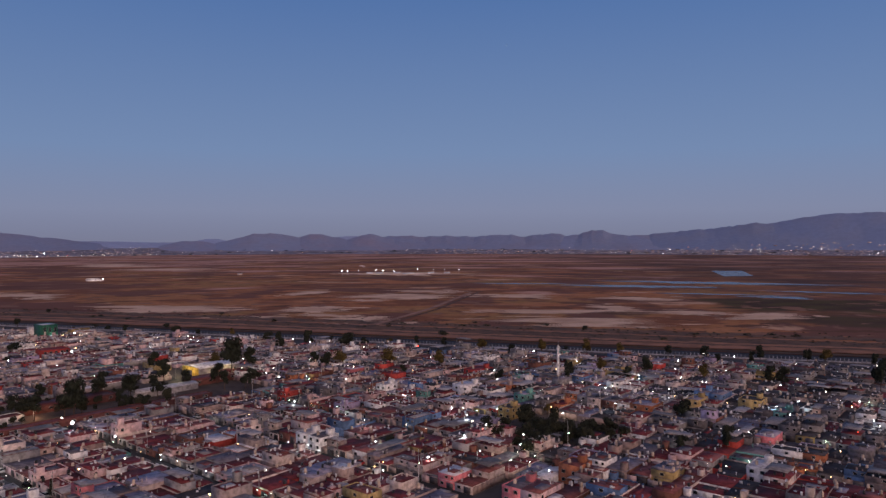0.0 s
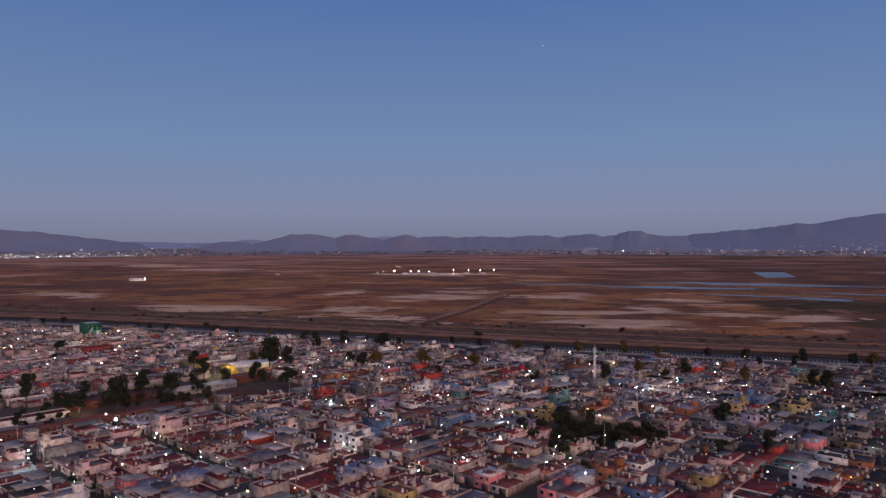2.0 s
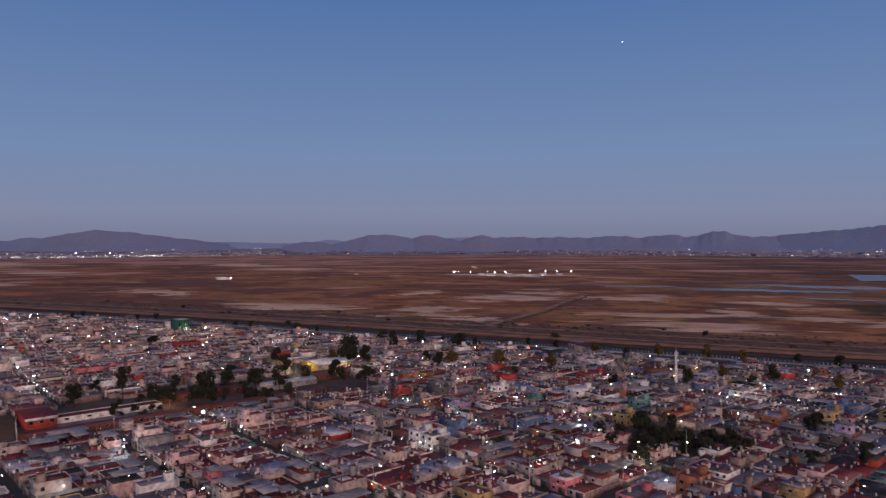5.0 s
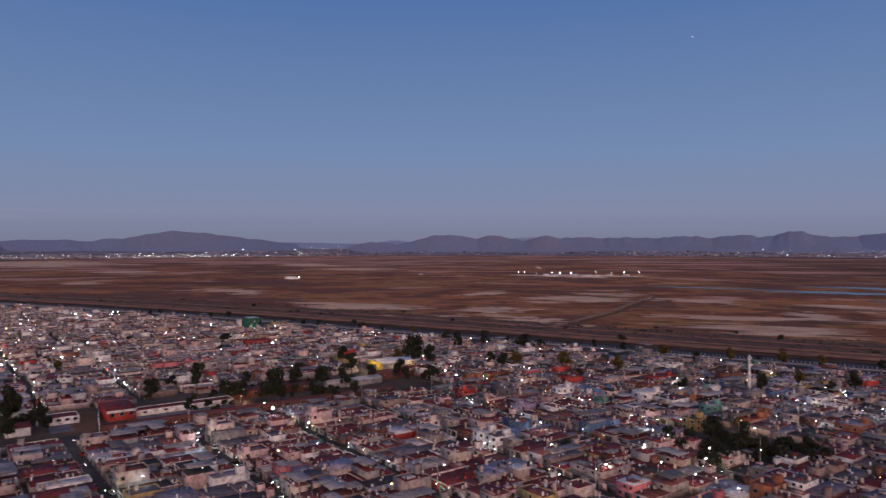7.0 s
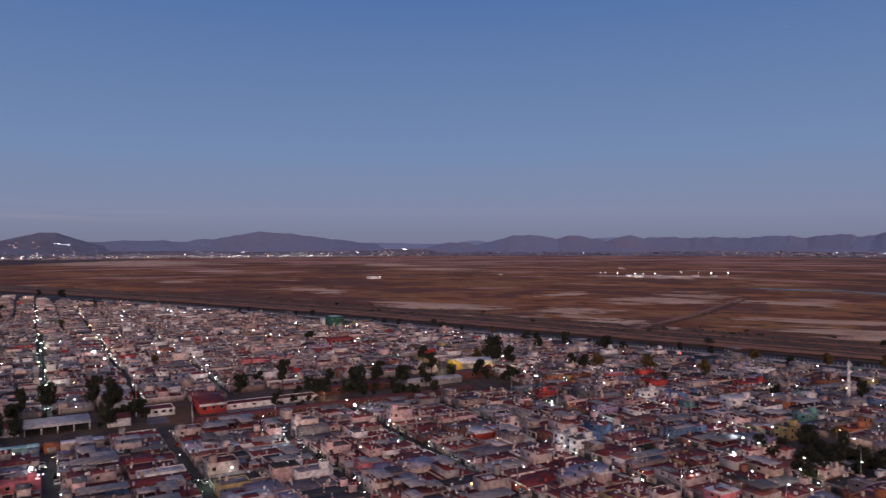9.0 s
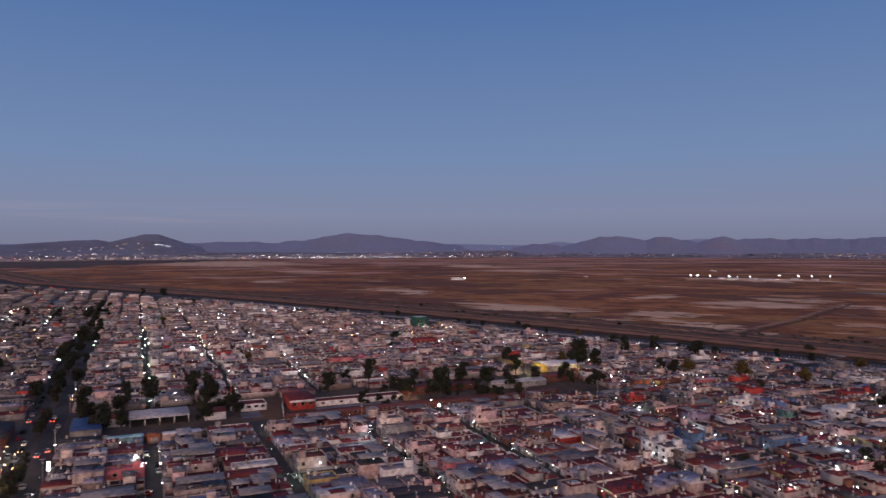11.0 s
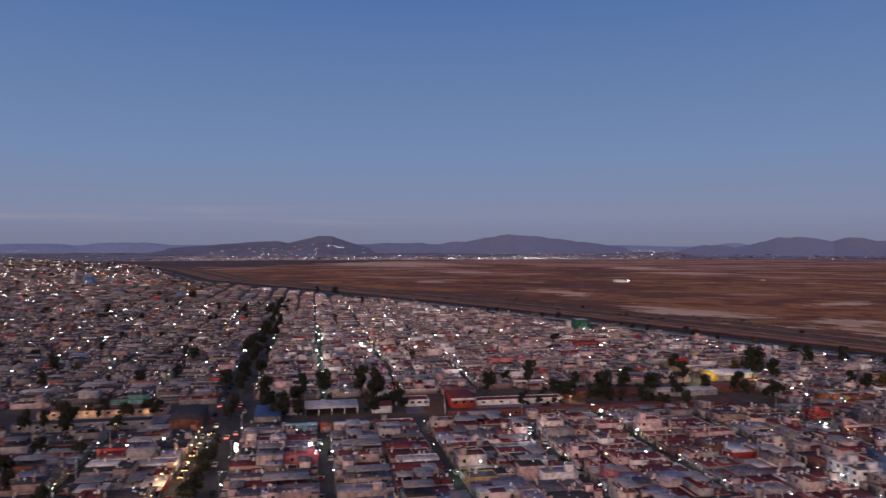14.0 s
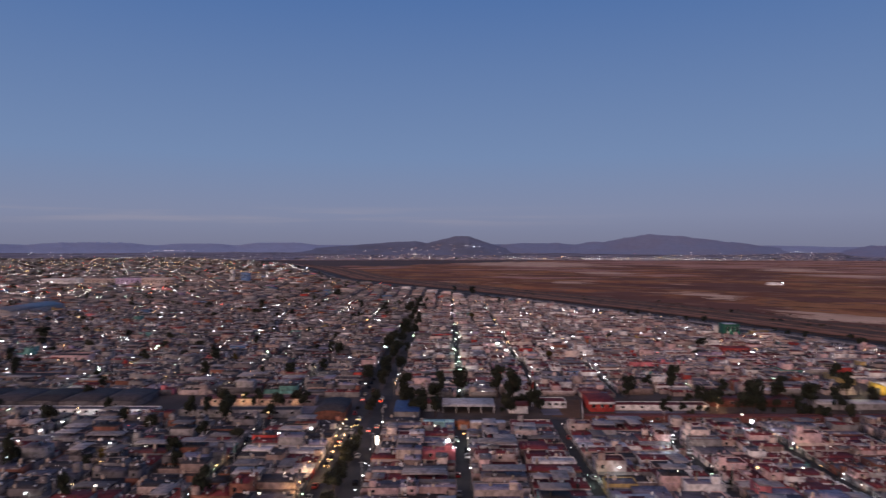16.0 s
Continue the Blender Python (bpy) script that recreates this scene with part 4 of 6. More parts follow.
for n, (u, vf, side, width, far, k) in enumerate(REST):
    r = random.Random(5000 + n)
    c = coats(r, u + width / 2, vf + side * 8, width)
    m = np.array(lot_pose(u, vf, side, width))
    if far < 1000:
        batch = town.setdefault((k // 4, int(u) // 200), Batch(TOWN))
        kind = kind_of(r, c)
        m = np.array(lot_pose(u, vf, side, width, WIDTHS[kind], lift_of(r, c)))
        v, f, roles = JOINED[kind]
        table = np.array([TOWN.index(c[role]) for role in ROLES])
        batch.add(v, f, table[roles], m)
    else:
        d, h = r.uniform(8, 16), r.choice([2.8, 2.8, 2.8, 3.2, 5.2]) * r.uniform(0.9, 1.15)
        wide = 7.0 * r.uniform(0.7, 1.0)
        v, f = tray(0, d, 0, wide, 0, h)
        distant.add(v, f, TOWN.index(c["wall"]), m)
        v, f = slab(0, d, 0, wide, h)
        distant.add(v, f, TOWN.index(c["roof"]), m)
        if d < 13:
            v, f = box(d, 16, 0, wide, 0, h * 0.5)
            distant.add(v, f, TOWN.index(c["wall2"]), m)
for key in sorted(town):
    town[key].build("house_block", "block of flat-roofed low houses in mixed colours", "houses")
distant.build("distant_houses", "far flat-roofed houses of the town", "houses")

# ---- trees ----
def leaf_cloud(r, centre, size, count, leaf):
    """Loose leaves in a clump, as small tilted quads."""
    v, f = [], []
    for _ in range(count):
        while True:
            p = Vector((r.uniform(-1, 1), r.uniform(-1, 1), r.uniform(-1, 1)))
            if 0.25 < p.length < 1:
                break
        c = Vector(centre) + Vector((p.x * size[0], p.y * size[1], p.z * size[2]))
        n = (p + Vector((r.uniform(-0.6, 0.6), r.uniform(-0.6, 0.6), r.uniform(-0.2, 0.8)))).normalized()
        a = n.orthogonal().normalized()
        a.rotate(Matrix.Rotation(r.uniform(0, 6.3), 3, n))
        b = n.cross(a)
        s = leaf * r.uniform(0.6, 1.3)
        k = len(v)
        v += [tuple(c - a * s), tuple(c - b * s * 0.6), tuple(c + a * s), tuple(c + b * s * 0.6)]
        f.append((k, k + 1, k + 2, k + 3))
    return v, f


TREE_SHAPES, FAR_TREES = {}, []


def tree_kind(seed, height, spread, label, leaves, slim=False):
    r = random.Random(seed)
    root = thing("tree", label, "tree", "trees of the town")
    trunk = [tube((0, 0, 0), (0.1, 0.05, height * 0.45), 0.28, 0.17, 7)]
    crown = []
    if slim:
        trunk = [tube((0, 0, 0), (0, 0, height * 0.9), 0.2, 0.05, 7)]
        for k in range(9):
            z = height * (0.12 + 0.1 * k)
            w = spread * (1 - (k / 9.5) ** 1.6) * r.uniform(0.8, 1.1)
            crown.append(leaf_cloud(r, (r.uniform(-0.15, 0.15), r.uniform(-0.15, 0.15), z), (w, w, height * 0.09), 60, 0.28))
    else:
        for k in range(13):
            a = k * 2.4 + r.uniform(-0.5, 0.5)
            e = spread * r.uniform(0.1, 0.72)
            c = (e * math.cos(a), e * math.sin(a), height * r.uniform(0.42, 0.86))
            if k < 6:
                trunk.append(tube((0.05, 0.03, height * r.uniform(0.25, 0.42)), c, 0.13, 0.04, 5))
            w = spread * r.uniform(0.32, 0.52)
            crown.append(leaf_cloud(r, c, (w, w, w * r.uniform(0.6, 0.9)), 95, 0.5))
    TREE_SHAPES[label] = (join(*trunk), join(*crown))
    part("trunk", join(*trunk), BARK, root)
    part("crown", join(*crown), leaves, root)
    return root


TREE_KINDS = [tree_kind(1, 10, 4.6, "dark leafy street tree", LEAF), tree_kind(2, 10, 3.8, "tall dark leafy tree", LEAF),
              tree_kind(3, 9, 4.2, "olive-green leafy street tree", LEAF_OLIVE), tree_kind(4, 8, 1.2, "slender dark green cypress", LEAF, True),
              tree_kind(5, 7, 4.8, "broad dusty green tree", LEAF_DUSTY)]
PLANTED = set()


def plant(kind, x, y, height, z=0.0):
    base = [10, 10, 9, 8, 7][kind]
    s = height / base
    wide = s * (rng.uniform(0.55, 0.85) if height > 9 else rng.uniform(0.72, 1.08))
    m = Matrix.Translation((x, y, z)) @ Matrix.Rotation(rng.uniform(0, 6.28), 4, "Z") @ Matrix.Diagonal((wide, wide, s, 1))
    if math.hypot(x, y) > 520:
        FAR_TREES.append((kind, m))
    elif kind in PLANTED:
        copy_thing(TREE_KINDS[kind], m)
    else:
        PLANTED.add(kind)
        TREE_KINDS[kind].matrix_basis = m


# x, y, height of trees that stand out
DARK = [(-306, 506, 7), (-178, 371, 10), (-158, 360, 12), (-154, 393, 10), (-125, 421, 14), (-117, 430, 11), (-114, 498, 10), (-100, 524, 12), (-70, 518, 12),
        (-79, 439, 8), (-72, 439, 7), (102, 395, 7), (118, 412, 8), (174, 380, 9), (181, 380, 8), (105, 263, 8)]
DARK2 = [(106, 315, 6), (87, 260, 6), (225, 366, 12), (194, 448, 7), (70, 396, 8), (-181, 315, 8), (-166, 320, 11), (-194, 320, 7), (-175, 430, 8),
         (-269, 255, 12), (-258, 255, 11), (-213, 326, 12), (-229, 311, 7), (-200, 354, 6), (-188, 319, 6), (-192, 287, 6), (-841, 743, 9)]
DARK3 = [(-320, 472, 6), (-307, 516, 6), (-482, 350, 16), (-292, 212, 10), (-283, 228, 11), (-282, 240, 10), (-270, 255, 11), (-262, 258, 8), (-783, 362, 13),
         (-919, 544, 13), (-729, 465, 11), (-699, 479, 11), (-535, 73, 11), (-657, 114, 12), (-1068, 237, 12), (-505, 147, 8), (-225, 304, 6), (-850, 748, 13), (-886, 743, 11)]
OLIVE = [(-64, 439, 13), (-34, 445, 9), (-2, 439, 9), (146, 398, 8), (93, 420, 8), (-140, 439, 8)]
SLIM = [(-122, 221, 6), (-62, 221, 4), (-386, 212, 13), (-406, 187, 8)]
GROVE = [(31, 263, 7), (36, 265, 7), (45, 288, 8), (52, 290, 7), (56, 276, 8), (62, 283, 7), (41, 275, 6), (68, 290, 6), (50, 281, 7), (35, 270, 7), (60, 292, 7), (65, 278, 7), (28, 270, 6), (47, 272, 7), (58, 285, 6), (72, 284, 6)]
SHORE = [(-432, 781, 6), (-163, 689, 5), (0, 588, 6), (123, 620, 6), (-313, 640, 5), (-250, 645, 5)]
for k, (x, y, h) in enumerate(DARK + DARK2 + DARK3):
    plant(k % 2, x, y, h * 1.25)
for x, y, h in OLIVE:
    plant(2, x, y, h)
for x, y, h in SLIM:
    plant(3, x, y, h)
for x, y, h in GROVE + SHORE:
    plant(4 if rng.random() < 0.6 else 0, x, y, h)
for _ in range(26):
    x, y, _z = at(rng.uniform(134, 172), rng.uniform(234, 269))
    plant(rng.choice([0, 4, 4]), x, y, rng.uniform(5, 7.5))
# trees on the avenue's median and round the school
u = 205.0
while u < 1000:
    if not 296 < u < 335 and not 362 < u < 388 and rng.random() < (0.72 if u < 400 else 0.86):
        x, y, _ = at(u, AVENUE + (rng.uniform(0.2, 1.4) if u < 400 else rng.choice([-1, 0, 1, 0, 8.2, -8.2])))
        plant(rng.choice([1, 4, 4]) if u < 400 else rng.choice([0, 1, 0, 4]), x, y, rng.uniform(5, 7.5) if u < 400 else rng.uniform(7, 11))
    u += rng.uniform(6, 10)
for _ in range(36):
    x, y, _z = at(rng.choice([rng.uniform(327, 340), rng.uniform(356, 369)]), rng.choice([rng.uniform(126, 240), rng.uniform(126, 178), rng.uniform(-2, 45), rng.uniform(84, 126)]))
    plant(rng.choice([0, 4, 4]), x, y, rng.uniform(2.2, 4.5))
for _ in range(60):
    u, v = rng.uniform(321, 370), rng.choice([rng.uniform(-122, -64), rng.uniform(128, 240), rng.uniform(128, 240), rng.uniform(-22, -4), rng.uniform(26, 44)])
    x, y, _ = at(u, v)
    plant(rng.choice([0, 1, 4, 4, 0]), x, y, rng.uniform(4.5, 9.5))
for _ in range(70):
    k = rng.randrange(-8, 9)
    u, v = rng.uniform(140, 900), STREET0 + k * PITCH + rng.choice([-3.2, 3.2, 20, 21, 22])
    x, y, _ = at(u, v)
    if seen(x, y) and beyond(x, y) < -15:
        plant(rng.choice([0, 1, 2, 4, 4, 3]), x, y, rng.uniform(3.5, 7.5))

# trees along the edge of the town
for k in range(30):
    a = radians(-31 + k * 2.35 + rng.uniform(-1.0, 1.0))
    r = edge_r(a, -rng.uniform(2, 34))
    plant(rng.choice([0, 1, 1, 2, 4]), -r * math.sin(a), r * math.cos(a), rng.uniform(6, 10))
for _ in range(150):
    u, v = rng.uniform(190, 900), rng.uniform(-420, -60)
    x, y, _ = at(u, v)
    if seen(x, y):
        plant(rng.choice([0, 0, 1, 1, 3, 4]), x, y, rng.uniform(5, 10))
# far trees and hedges, joined
woods = Batch([LEAF, LEAF_DUSTY, LEAF_OLIVE, BARK])
for kind, m in FAR_TREES:
    stem, leaves = TREE_SHAPES[TREE_KINDS[kind]["label"]]
    woods.add(*stem, 3, m)
    woods.add(*leaves, (0, 0, 2, 0, 1)[kind], m)
clumps = [leaf_cloud(random.Random(60 + k), (0, 0, 0.5), (1, 1, 0.5), 26, 0.34) for k in range(6)]
for _ in range(3600):
    u, v = rng.uniform(700, 3900), rng.uniform(-3400, 300)
    x, y, _ = at(u, v)
    if seen(x, y) and math.hypot(x, y) > 800 and beyond(x, y) < -12 and (v < -60 or rng.random() < 0.4):
        s = rng.uniform(3, 6) * (1 if math.hypot(x, y) < 1800 else 1.2)
        woods.add(*rng.choice(clumps), rng.randrange(2), Matrix.Translation((x, y, 0)) @ Matrix.Diagonal((s, s, s * 1.5, 1)))
for _ in range(120):
    a = radians(rng.uniform(-34, 66))
    r = lake_far(a) + rng.uniform(-15, 330)
    s = rng.uniform(4, 10)
    woods.add(*rng.choice(clumps), 0, Matrix.Translation((-r * math.sin(a), r * math.cos(a), rise(r))) @ Matrix.Diagonal((s * 1.6, s, s * 0.7, 1)))
for _ in range(700):
    a = radians(rng.uniform(-34, 50))
    r = edge_r(a, rng.choice([56, 76, 82, 88, 94, 100, 116, 124, 132, 150]) + rng.uniform(-4, 4))
    s = rng.uniform(0.35, 0.95) if rng.random() < 0.96 else 2.0
    woods.add(*rng.choice(clumps), 1, Matrix.Translation((-r * math.sin(a), r * math.cos(a), 0.4)) @ Matrix.Diagonal((s * 2, s * 1.4, s, 1)))
woods.build("far_trees", "dark far trees and bushes", "trees")

# ---- lamps: one light for each lit lamp ----
POINT = {}


def point(x, y, z, watts, color, radius=0.35):
    key = (watts, color)
    if key not in POINT:
        POINT[key] = bpy.data.lights.new("lamp_light", "POINT")
        POINT[key].energy, POINT[key].color, POINT[key].shadow_soft_size = watts, color, radius
    ob = new("lamp_light", POINT[key])
    ob.location = (x, y, z)
    return ob


# ---- halls, school and other large buildings ----
DIRT = mat("packed_dirt", (0.085, 0.065, 0.055), scale=0.1, fine=1.5)
COURT = mat("painted_court", (0.20, 0.19, 0.24), scale=0.1, fine=1.5)
DARK_RED_WALL = mat("dark_red_wall", (0.13, 0.05, 0.042))
DARK_RED_SHEET = mat("dark_red_sheet", (0.17, 0.05, 0.045), rough=0.6)
WHITE_SHEET = mat("white_sheet", (0.62, 0.60, 0.63), rough=0.5)
BLUE_SHEET = mat("blue_sheet", (0.03, 0.06, 0.16), rough=0.5)
TURQUOISE = mat("turquoise_sheet", (0.42, 0.68, 0.66), rough=0.6)
GREEN_NET = mat("green_cladding", (0.035, 0.17, 0.11), rough=0.6)


def hall(name, u0, u1, v0, v1, h, wall, roof, label, category="hall", roof_shape="vault", ridge=1.2, windows=0, windows_u=0, storeys=0):
    """A large building between the given plan lines; windows are counted along v, on the side of smaller u."""
    root = thing(name, label, category, "", pose(*at((u0 + u1) / 2, (v0 + v1) / 2), 0, 0, math.degrees(TURN) + 90))
    a, b = (u1 - u0) / 2, (v1 - v0) / 2
    # own axes: x along u, y against v
    part("wall", tray(-a, a, -b, b, 0, h, 0.3, 0.2), wall, root)
    if roof_shape == "vault":
        part("roof", cap(-a - 0.3, a + 0.3, -b - 0.3, b + 0.3, h + 0.05, ridge), roof, root)
    elif roof_shape == "cross":
        c, s = cap(-b - 0.3, b + 0.3, -a - 0.3, a + 0.3, h + 0.05, ridge)
        part("roof", ([(-y, x, z) for x, y, z in c], s), roof, root)
    else:
        part("roof", slab(-a, a, -b, b, h, 0.2, 0.3), roof, root)
    if roof_shape in ("vault", "cross"):
        for side in (-1, 1):
            v, f, n = [], [], 8
            for k in range(n + 1):
                e = k / n * 2 - 1
                t = h + max(0.06, ridge * (1 - e * e)) - 0.02
                p, q = (side * (a - 0.1), e * b) if roof_shape == "vault" else (e * a, side * (b - 0.1))
                v += [(p, q, h - 0.4), (p, q, t)]
                if k:
                    f.append((2 * k - 2, 2 * k, 2 * k + 1, 2 * k - 1))
            part("gable", (v, f), wall, root)
    for k in range(windows):
        y = -b + (k + 0.5) * 2 * b / windows
        fr = part("window", ring(-a - 0.06, -a + 0.02, y - 0.9, y + 0.9, h * 0.45, h * 0.8, 0.08), FRAME, root)
        part("pane", box(-a - 0.03, -a + 0.01, y - 0.82, y + 0.82, h * 0.45 + 0.08, h * 0.8 - 0.08), GLASS, fr)
    for n in range(storeys):
        z = n * 2.6 + 0.9
        for y in (-b * 0.5, b * 0.5):
            fr = part("window", ring(-a - 0.06, -a + 0.02, y - 0.7, y + 0.7, z, z + 1.2, 0.07), FRAME, root)
            part("pane", box(-a - 0.03, -a + 0.01, y - 0.63, y + 0.63, z + 0.07, z + 1.13), GLASS, fr)
        for x in (-a * 0.5, a * 0.5):
            rv, rf = ring(b + 0.06, b - 0.02, x - 0.7, x + 0.7, z, z + 1.2, 0.07)
            fr = part("window", ([(q, p, w) for p, q, w in rv], rf), FRAME, root)
            part("pane", box(x - 0.63, x + 0.63, b - 0.01, b + 0.03, z + 0.07, z + 1.13), GLASS, fr)
    for k in range(windows_u):
        x = -a + (k + 0.5) * 2 * a / windows_u
        part("door", box(x - 1.0, x + 1.0, b - 0.02, b + 0.05, 0.05, min(2.6, h * 0.7)), GATE, root)
    return root


W_ = {m.name: m for m in WALLS}
R_ = {m.name: m for m in ROOFS}
depot = hall("warehouse", 373, 390, 230, 258, 5.0, W_["grey_block"], WHITE_SHEET, "warehouse with a yellow front and a white sheet roof", "warehouse", "cross", 1.3, 0, 0)
part("front", box(-8.6, 8.6, 13.98, 14.25, 0, 5.6), mat("bright_yellow_paint", (0.74, 0.50, 0.10)), depot, "yellow painted front wall")
part("door", box(-2, 2, 14.2, 14.3, 0, 3.6), GATE, depot)
hall("yellow_hall", 408, 432, 227, 233, 3.0, W_["yellow_paint"], R_["grey_roof"], "long low yellow walled building", "building", "flat")
x, y, _ = at(398, 226)
point(x, y, 5, 500, (1.0, 0.8, 0.4))
x, y, _ = at(381, 223)
point(x, y, 5, 2200, (1.0, 0.84, 0.45))
hall("market_hall", 346, 355, 179, 213, 3.0, W_["grey_block"], WHITE_SHEET, "long hall with a white sheet roof", "hall", "cross", 0.8)
hall("green_building", 615, 631, 239, 251, 11.5, GREEN_NET, WHITE_SHEET, "tall green clad building with a white roof", "building", "flat", 1, 3, 0)
hall("white_annex", 634, 640, 237, 243, 8, W_["white_paint"], R_["pale_roof"], "white annex beside the green building", "building", "flat")
hall("red_building", 517, 529, 201, 219, 5.0, W_["red_paint"], R_["red_roof_coating"], "dark red flat-roofed building", "building", "flat", 1, 5)
hall("school_wing", 344, 352, 80, 126, 2.7, W_["white_paint"], R_["red_roof_coating"], "long white school wing with a dark red roof", "school", "flat", 1, 5)
hall("school_wing", 320, 326, 62, 205, 2.9, DARK_RED_WALL, DARK_RED_SHEET, "very long low building with a dark red roof", "school", "flat", 1, 20)
flat("school_plaza", ([at(328, 80, 0.11), at(343, 80, 0.11), at(343, 124, 0.11), at(328, 124, 0.11)], [(0, 1, 2, 3)]), COURT, "lavender-grey paved school plaza", "yard")
office = hall("school_office", 341, 362, 68, 80, 4.6, W_["red_paint"], R_["red_roof_coating"], "dark red school block with a white cornice", "school", "cross", 1.0, 3)
part("cornice", box(-10.85, -10.52, -6.3, 6.3, 3.7, 4.75), W_["white_paint"], office, "white painted cornice")
hall("chapel_house", 337, 345, 29, 38, 3.6, W_["white_paint"], DARK_RED_SHEET, "small white house with a dark red roof", "house", "cross", 1.4)
hall("gate_house", 341, 351, -11, -4, 3.8, W_["white_paint"], DARK_RED_SHEET, "small white house with a dark red roof", "house", "cross", 1.4)
hall("yard_house", 348, 358, 45, 58, 3.4, W_["white_paint"], R_["red_roof_coating"], "white single-storey house with a red roof", "house", "flat", 1, 4)
hall("blue_roof_hall", 321, 345, -24, -13, 4.6, W_["grey_block"], BLUE_SHEET, "hall with a dark blue sheet roof", "hall", "cross", 1.0)
hall("vaulted_hall", 322, 350, -60, -47, 3.8, W_["brick_wall"], R_["dark_roof"], "brick hall with a dark vaulted roof", "hall", "vault", 1.1)
hall("shop_row", 352, 364, -122, -66, 3.4, W_["tan_plaster"], DARK_RED_SHEET, "long shop row with a dark red roof", "shops", "flat", 1, 12)
hall("shop_row", 328, 336, -124, -68, 3.6, W_["grey_block"], R_["dark_roof"], "low grey shop building with a dark roof", "shops", "flat", 1, 8)
hall("brick_row", 352, 366, 130, 172, 3.4, DARK_RED_WALL, DARK_RED_SHEET, "long low brick building with a dark red roof", "building", "flat", 1, 6)
hall("brick_row", 352, 364, 214, 242, 3.4, DARK_RED_WALL, DARK_RED_SHEET, "low brick building with a dark red roof", "building", "flat", 1, 4)
for (u, vf, side, width, far, k), h, d, wi, ri in CHOSEN:
    v0, v1 = sorted((vf, vf + side * d))
    home = hall("house", u + 0.05, u + width - 0.05, v0, v1, h, WALLS[wi], ROOFS[ri],
                f"{WORDS[WALLS[wi].name]} house with a {TOPS[ROOFS[ri].name]} flat roof", "house", "flat", 1, 0, 0, max(1, int(h / 2.5)))
    a, b = width / 2, d / 2
    part("water_tank", drum(a * 0.4, b * 0.3, h - 0.3, 0.55, 1.35), TANK, home)
    if h > 4:
        part("stair_room", tray(-a * 0.7, -a * 0.7 + 2.4, -b * 0.8, -b * 0.8 + 2.6, h - 0.32, h + 2.0, 0.1, 0.1), WALLS[wi], home)
        part("stair_roof", slab(-a * 0.7, -a * 0.7 + 2.4, -b * 0.8, -b * 0.8 + 2.6, h + 2.0, 0.1, 0.1), ROOFS[ri], home)
# the blue-lit house
for du, dv in ((-6, -7), (-6, 3), (2, -9)):
    x, y, _ = at(84 + du, 345 + dv)
    point(x, y, 5.5, 420, (0.45, 0.8, 1.0))
# the brightly lit white house front
for dv in (-3, 3):
    x, y, _ = at(211.5, 182 + dv)
    point(x, y, 4.5, 1100, (0.95, 1.0, 0.80))
# the far halls of the centre
hall("white_hall", 1376, 1404, -786, -718, 12, W_["white_paint"], R_["pale_roof"], "long white hall in the distance", "hall", "flat", 1, 10)
hall("grey_hall", 1380, 1410, -706, -640, 13, W_["cream_paint"], R_["grey_roof"], "long pale hall in the distance", "hall", "flat", 1, 9)
hall("lilac_hall", 1360, 1400, -635, -580, 15, W_["lilac_paint"], R_["grey_roof"], "large grey hall in the distance", "hall", "flat", 1, 6)
hall("office_block", 1326, 1352, -571, -518, 17, W_["cream_paint"], R_["grey_roof"], "pale lit office block in the distance", "office", "flat", 1, 9)
hall("dark_block", 1300, 1320, -515, -500, 14, W_["tan_plaster"], R_["dark_roof"], "dark block in the distance", "building", "flat", 1, 3)
hall("white_tower", 1486, 1494, -454, -447, 26, W_["white_paint"], R_["pale_roof"], "narrow white lit tower in the distance", "tower", "flat", 1, 2)
hall("grey_tower", 1500, 1512, -435, -418, 20, W_["blue_paint"], R_["grey_roof"], "blue-grey block beside the tower", "building", "flat", 1, 3)
hall("sheet_hall", 752, 856, -500, -462, 8, W_["grey_block"], mat("blue_grey_sheet", (0.16, 0.19, 0.26), rough=0.4), "very large hall with a blue-grey sheet roof", "hall", "vault", 3)
hall("tan_hall", 405, 418, -262, -226, 4.5, W_["tan_plaster"], R_["dark_roof"], "long tan hall in the town", "hall", "flat", 1, 6)
for k in range(5):
    hall("works_shed", 344, 374, -245 + k * 18.8, -227 + k * 18.8, 3.4, W_["weathered_dim_concrete"], R_["dark_roof"], "long works shed with a low ridged dark roof", "shed", "vault", 0.7, 1)
hall("white_row", 331, 338, -216, -136, 3.0, W_["white_paint"], R_["grey_roof"], "long low white building", "building", "flat", 1, 16)
for k in range(4):
    x, y, _ = at(329, -205 + k * 20)
    point(x, y, 3.2, 220, (0.85, 0.93, 1.0))
hall("pink_hall", 465, 476, -260, -236, 7, W_["pink_paint"], R_["dark_roof"], "pale pink hall in the town", "hall", "flat", 1, 5)

flat("grove_ground", ([at(132, 232, 0.07), at(174, 232, 0.07), at(174, 271, 0.07), at(132, 271, 0.07)], [(0, 1, 2, 3)]), DIRT, "packed earth under the trees of the grove", "yard")
flat("school_yard", ([at(326, -2, 0.07), at(372, -2, 0.07), at(372, 245, 0.07), at(326, 245, 0.07)], [(0, 1, 2, 3)]), DIRT, "packed earth of the school grounds", "yard")
flat("playing_court", ([at(330, 48, 0.1), at(367, 56, 0.1), at(367, 68, 0.1), at(328, 61, 0.1)], [(0, 1, 2, 3)]), LEVEE_DARK, "dark playing ground", "court")
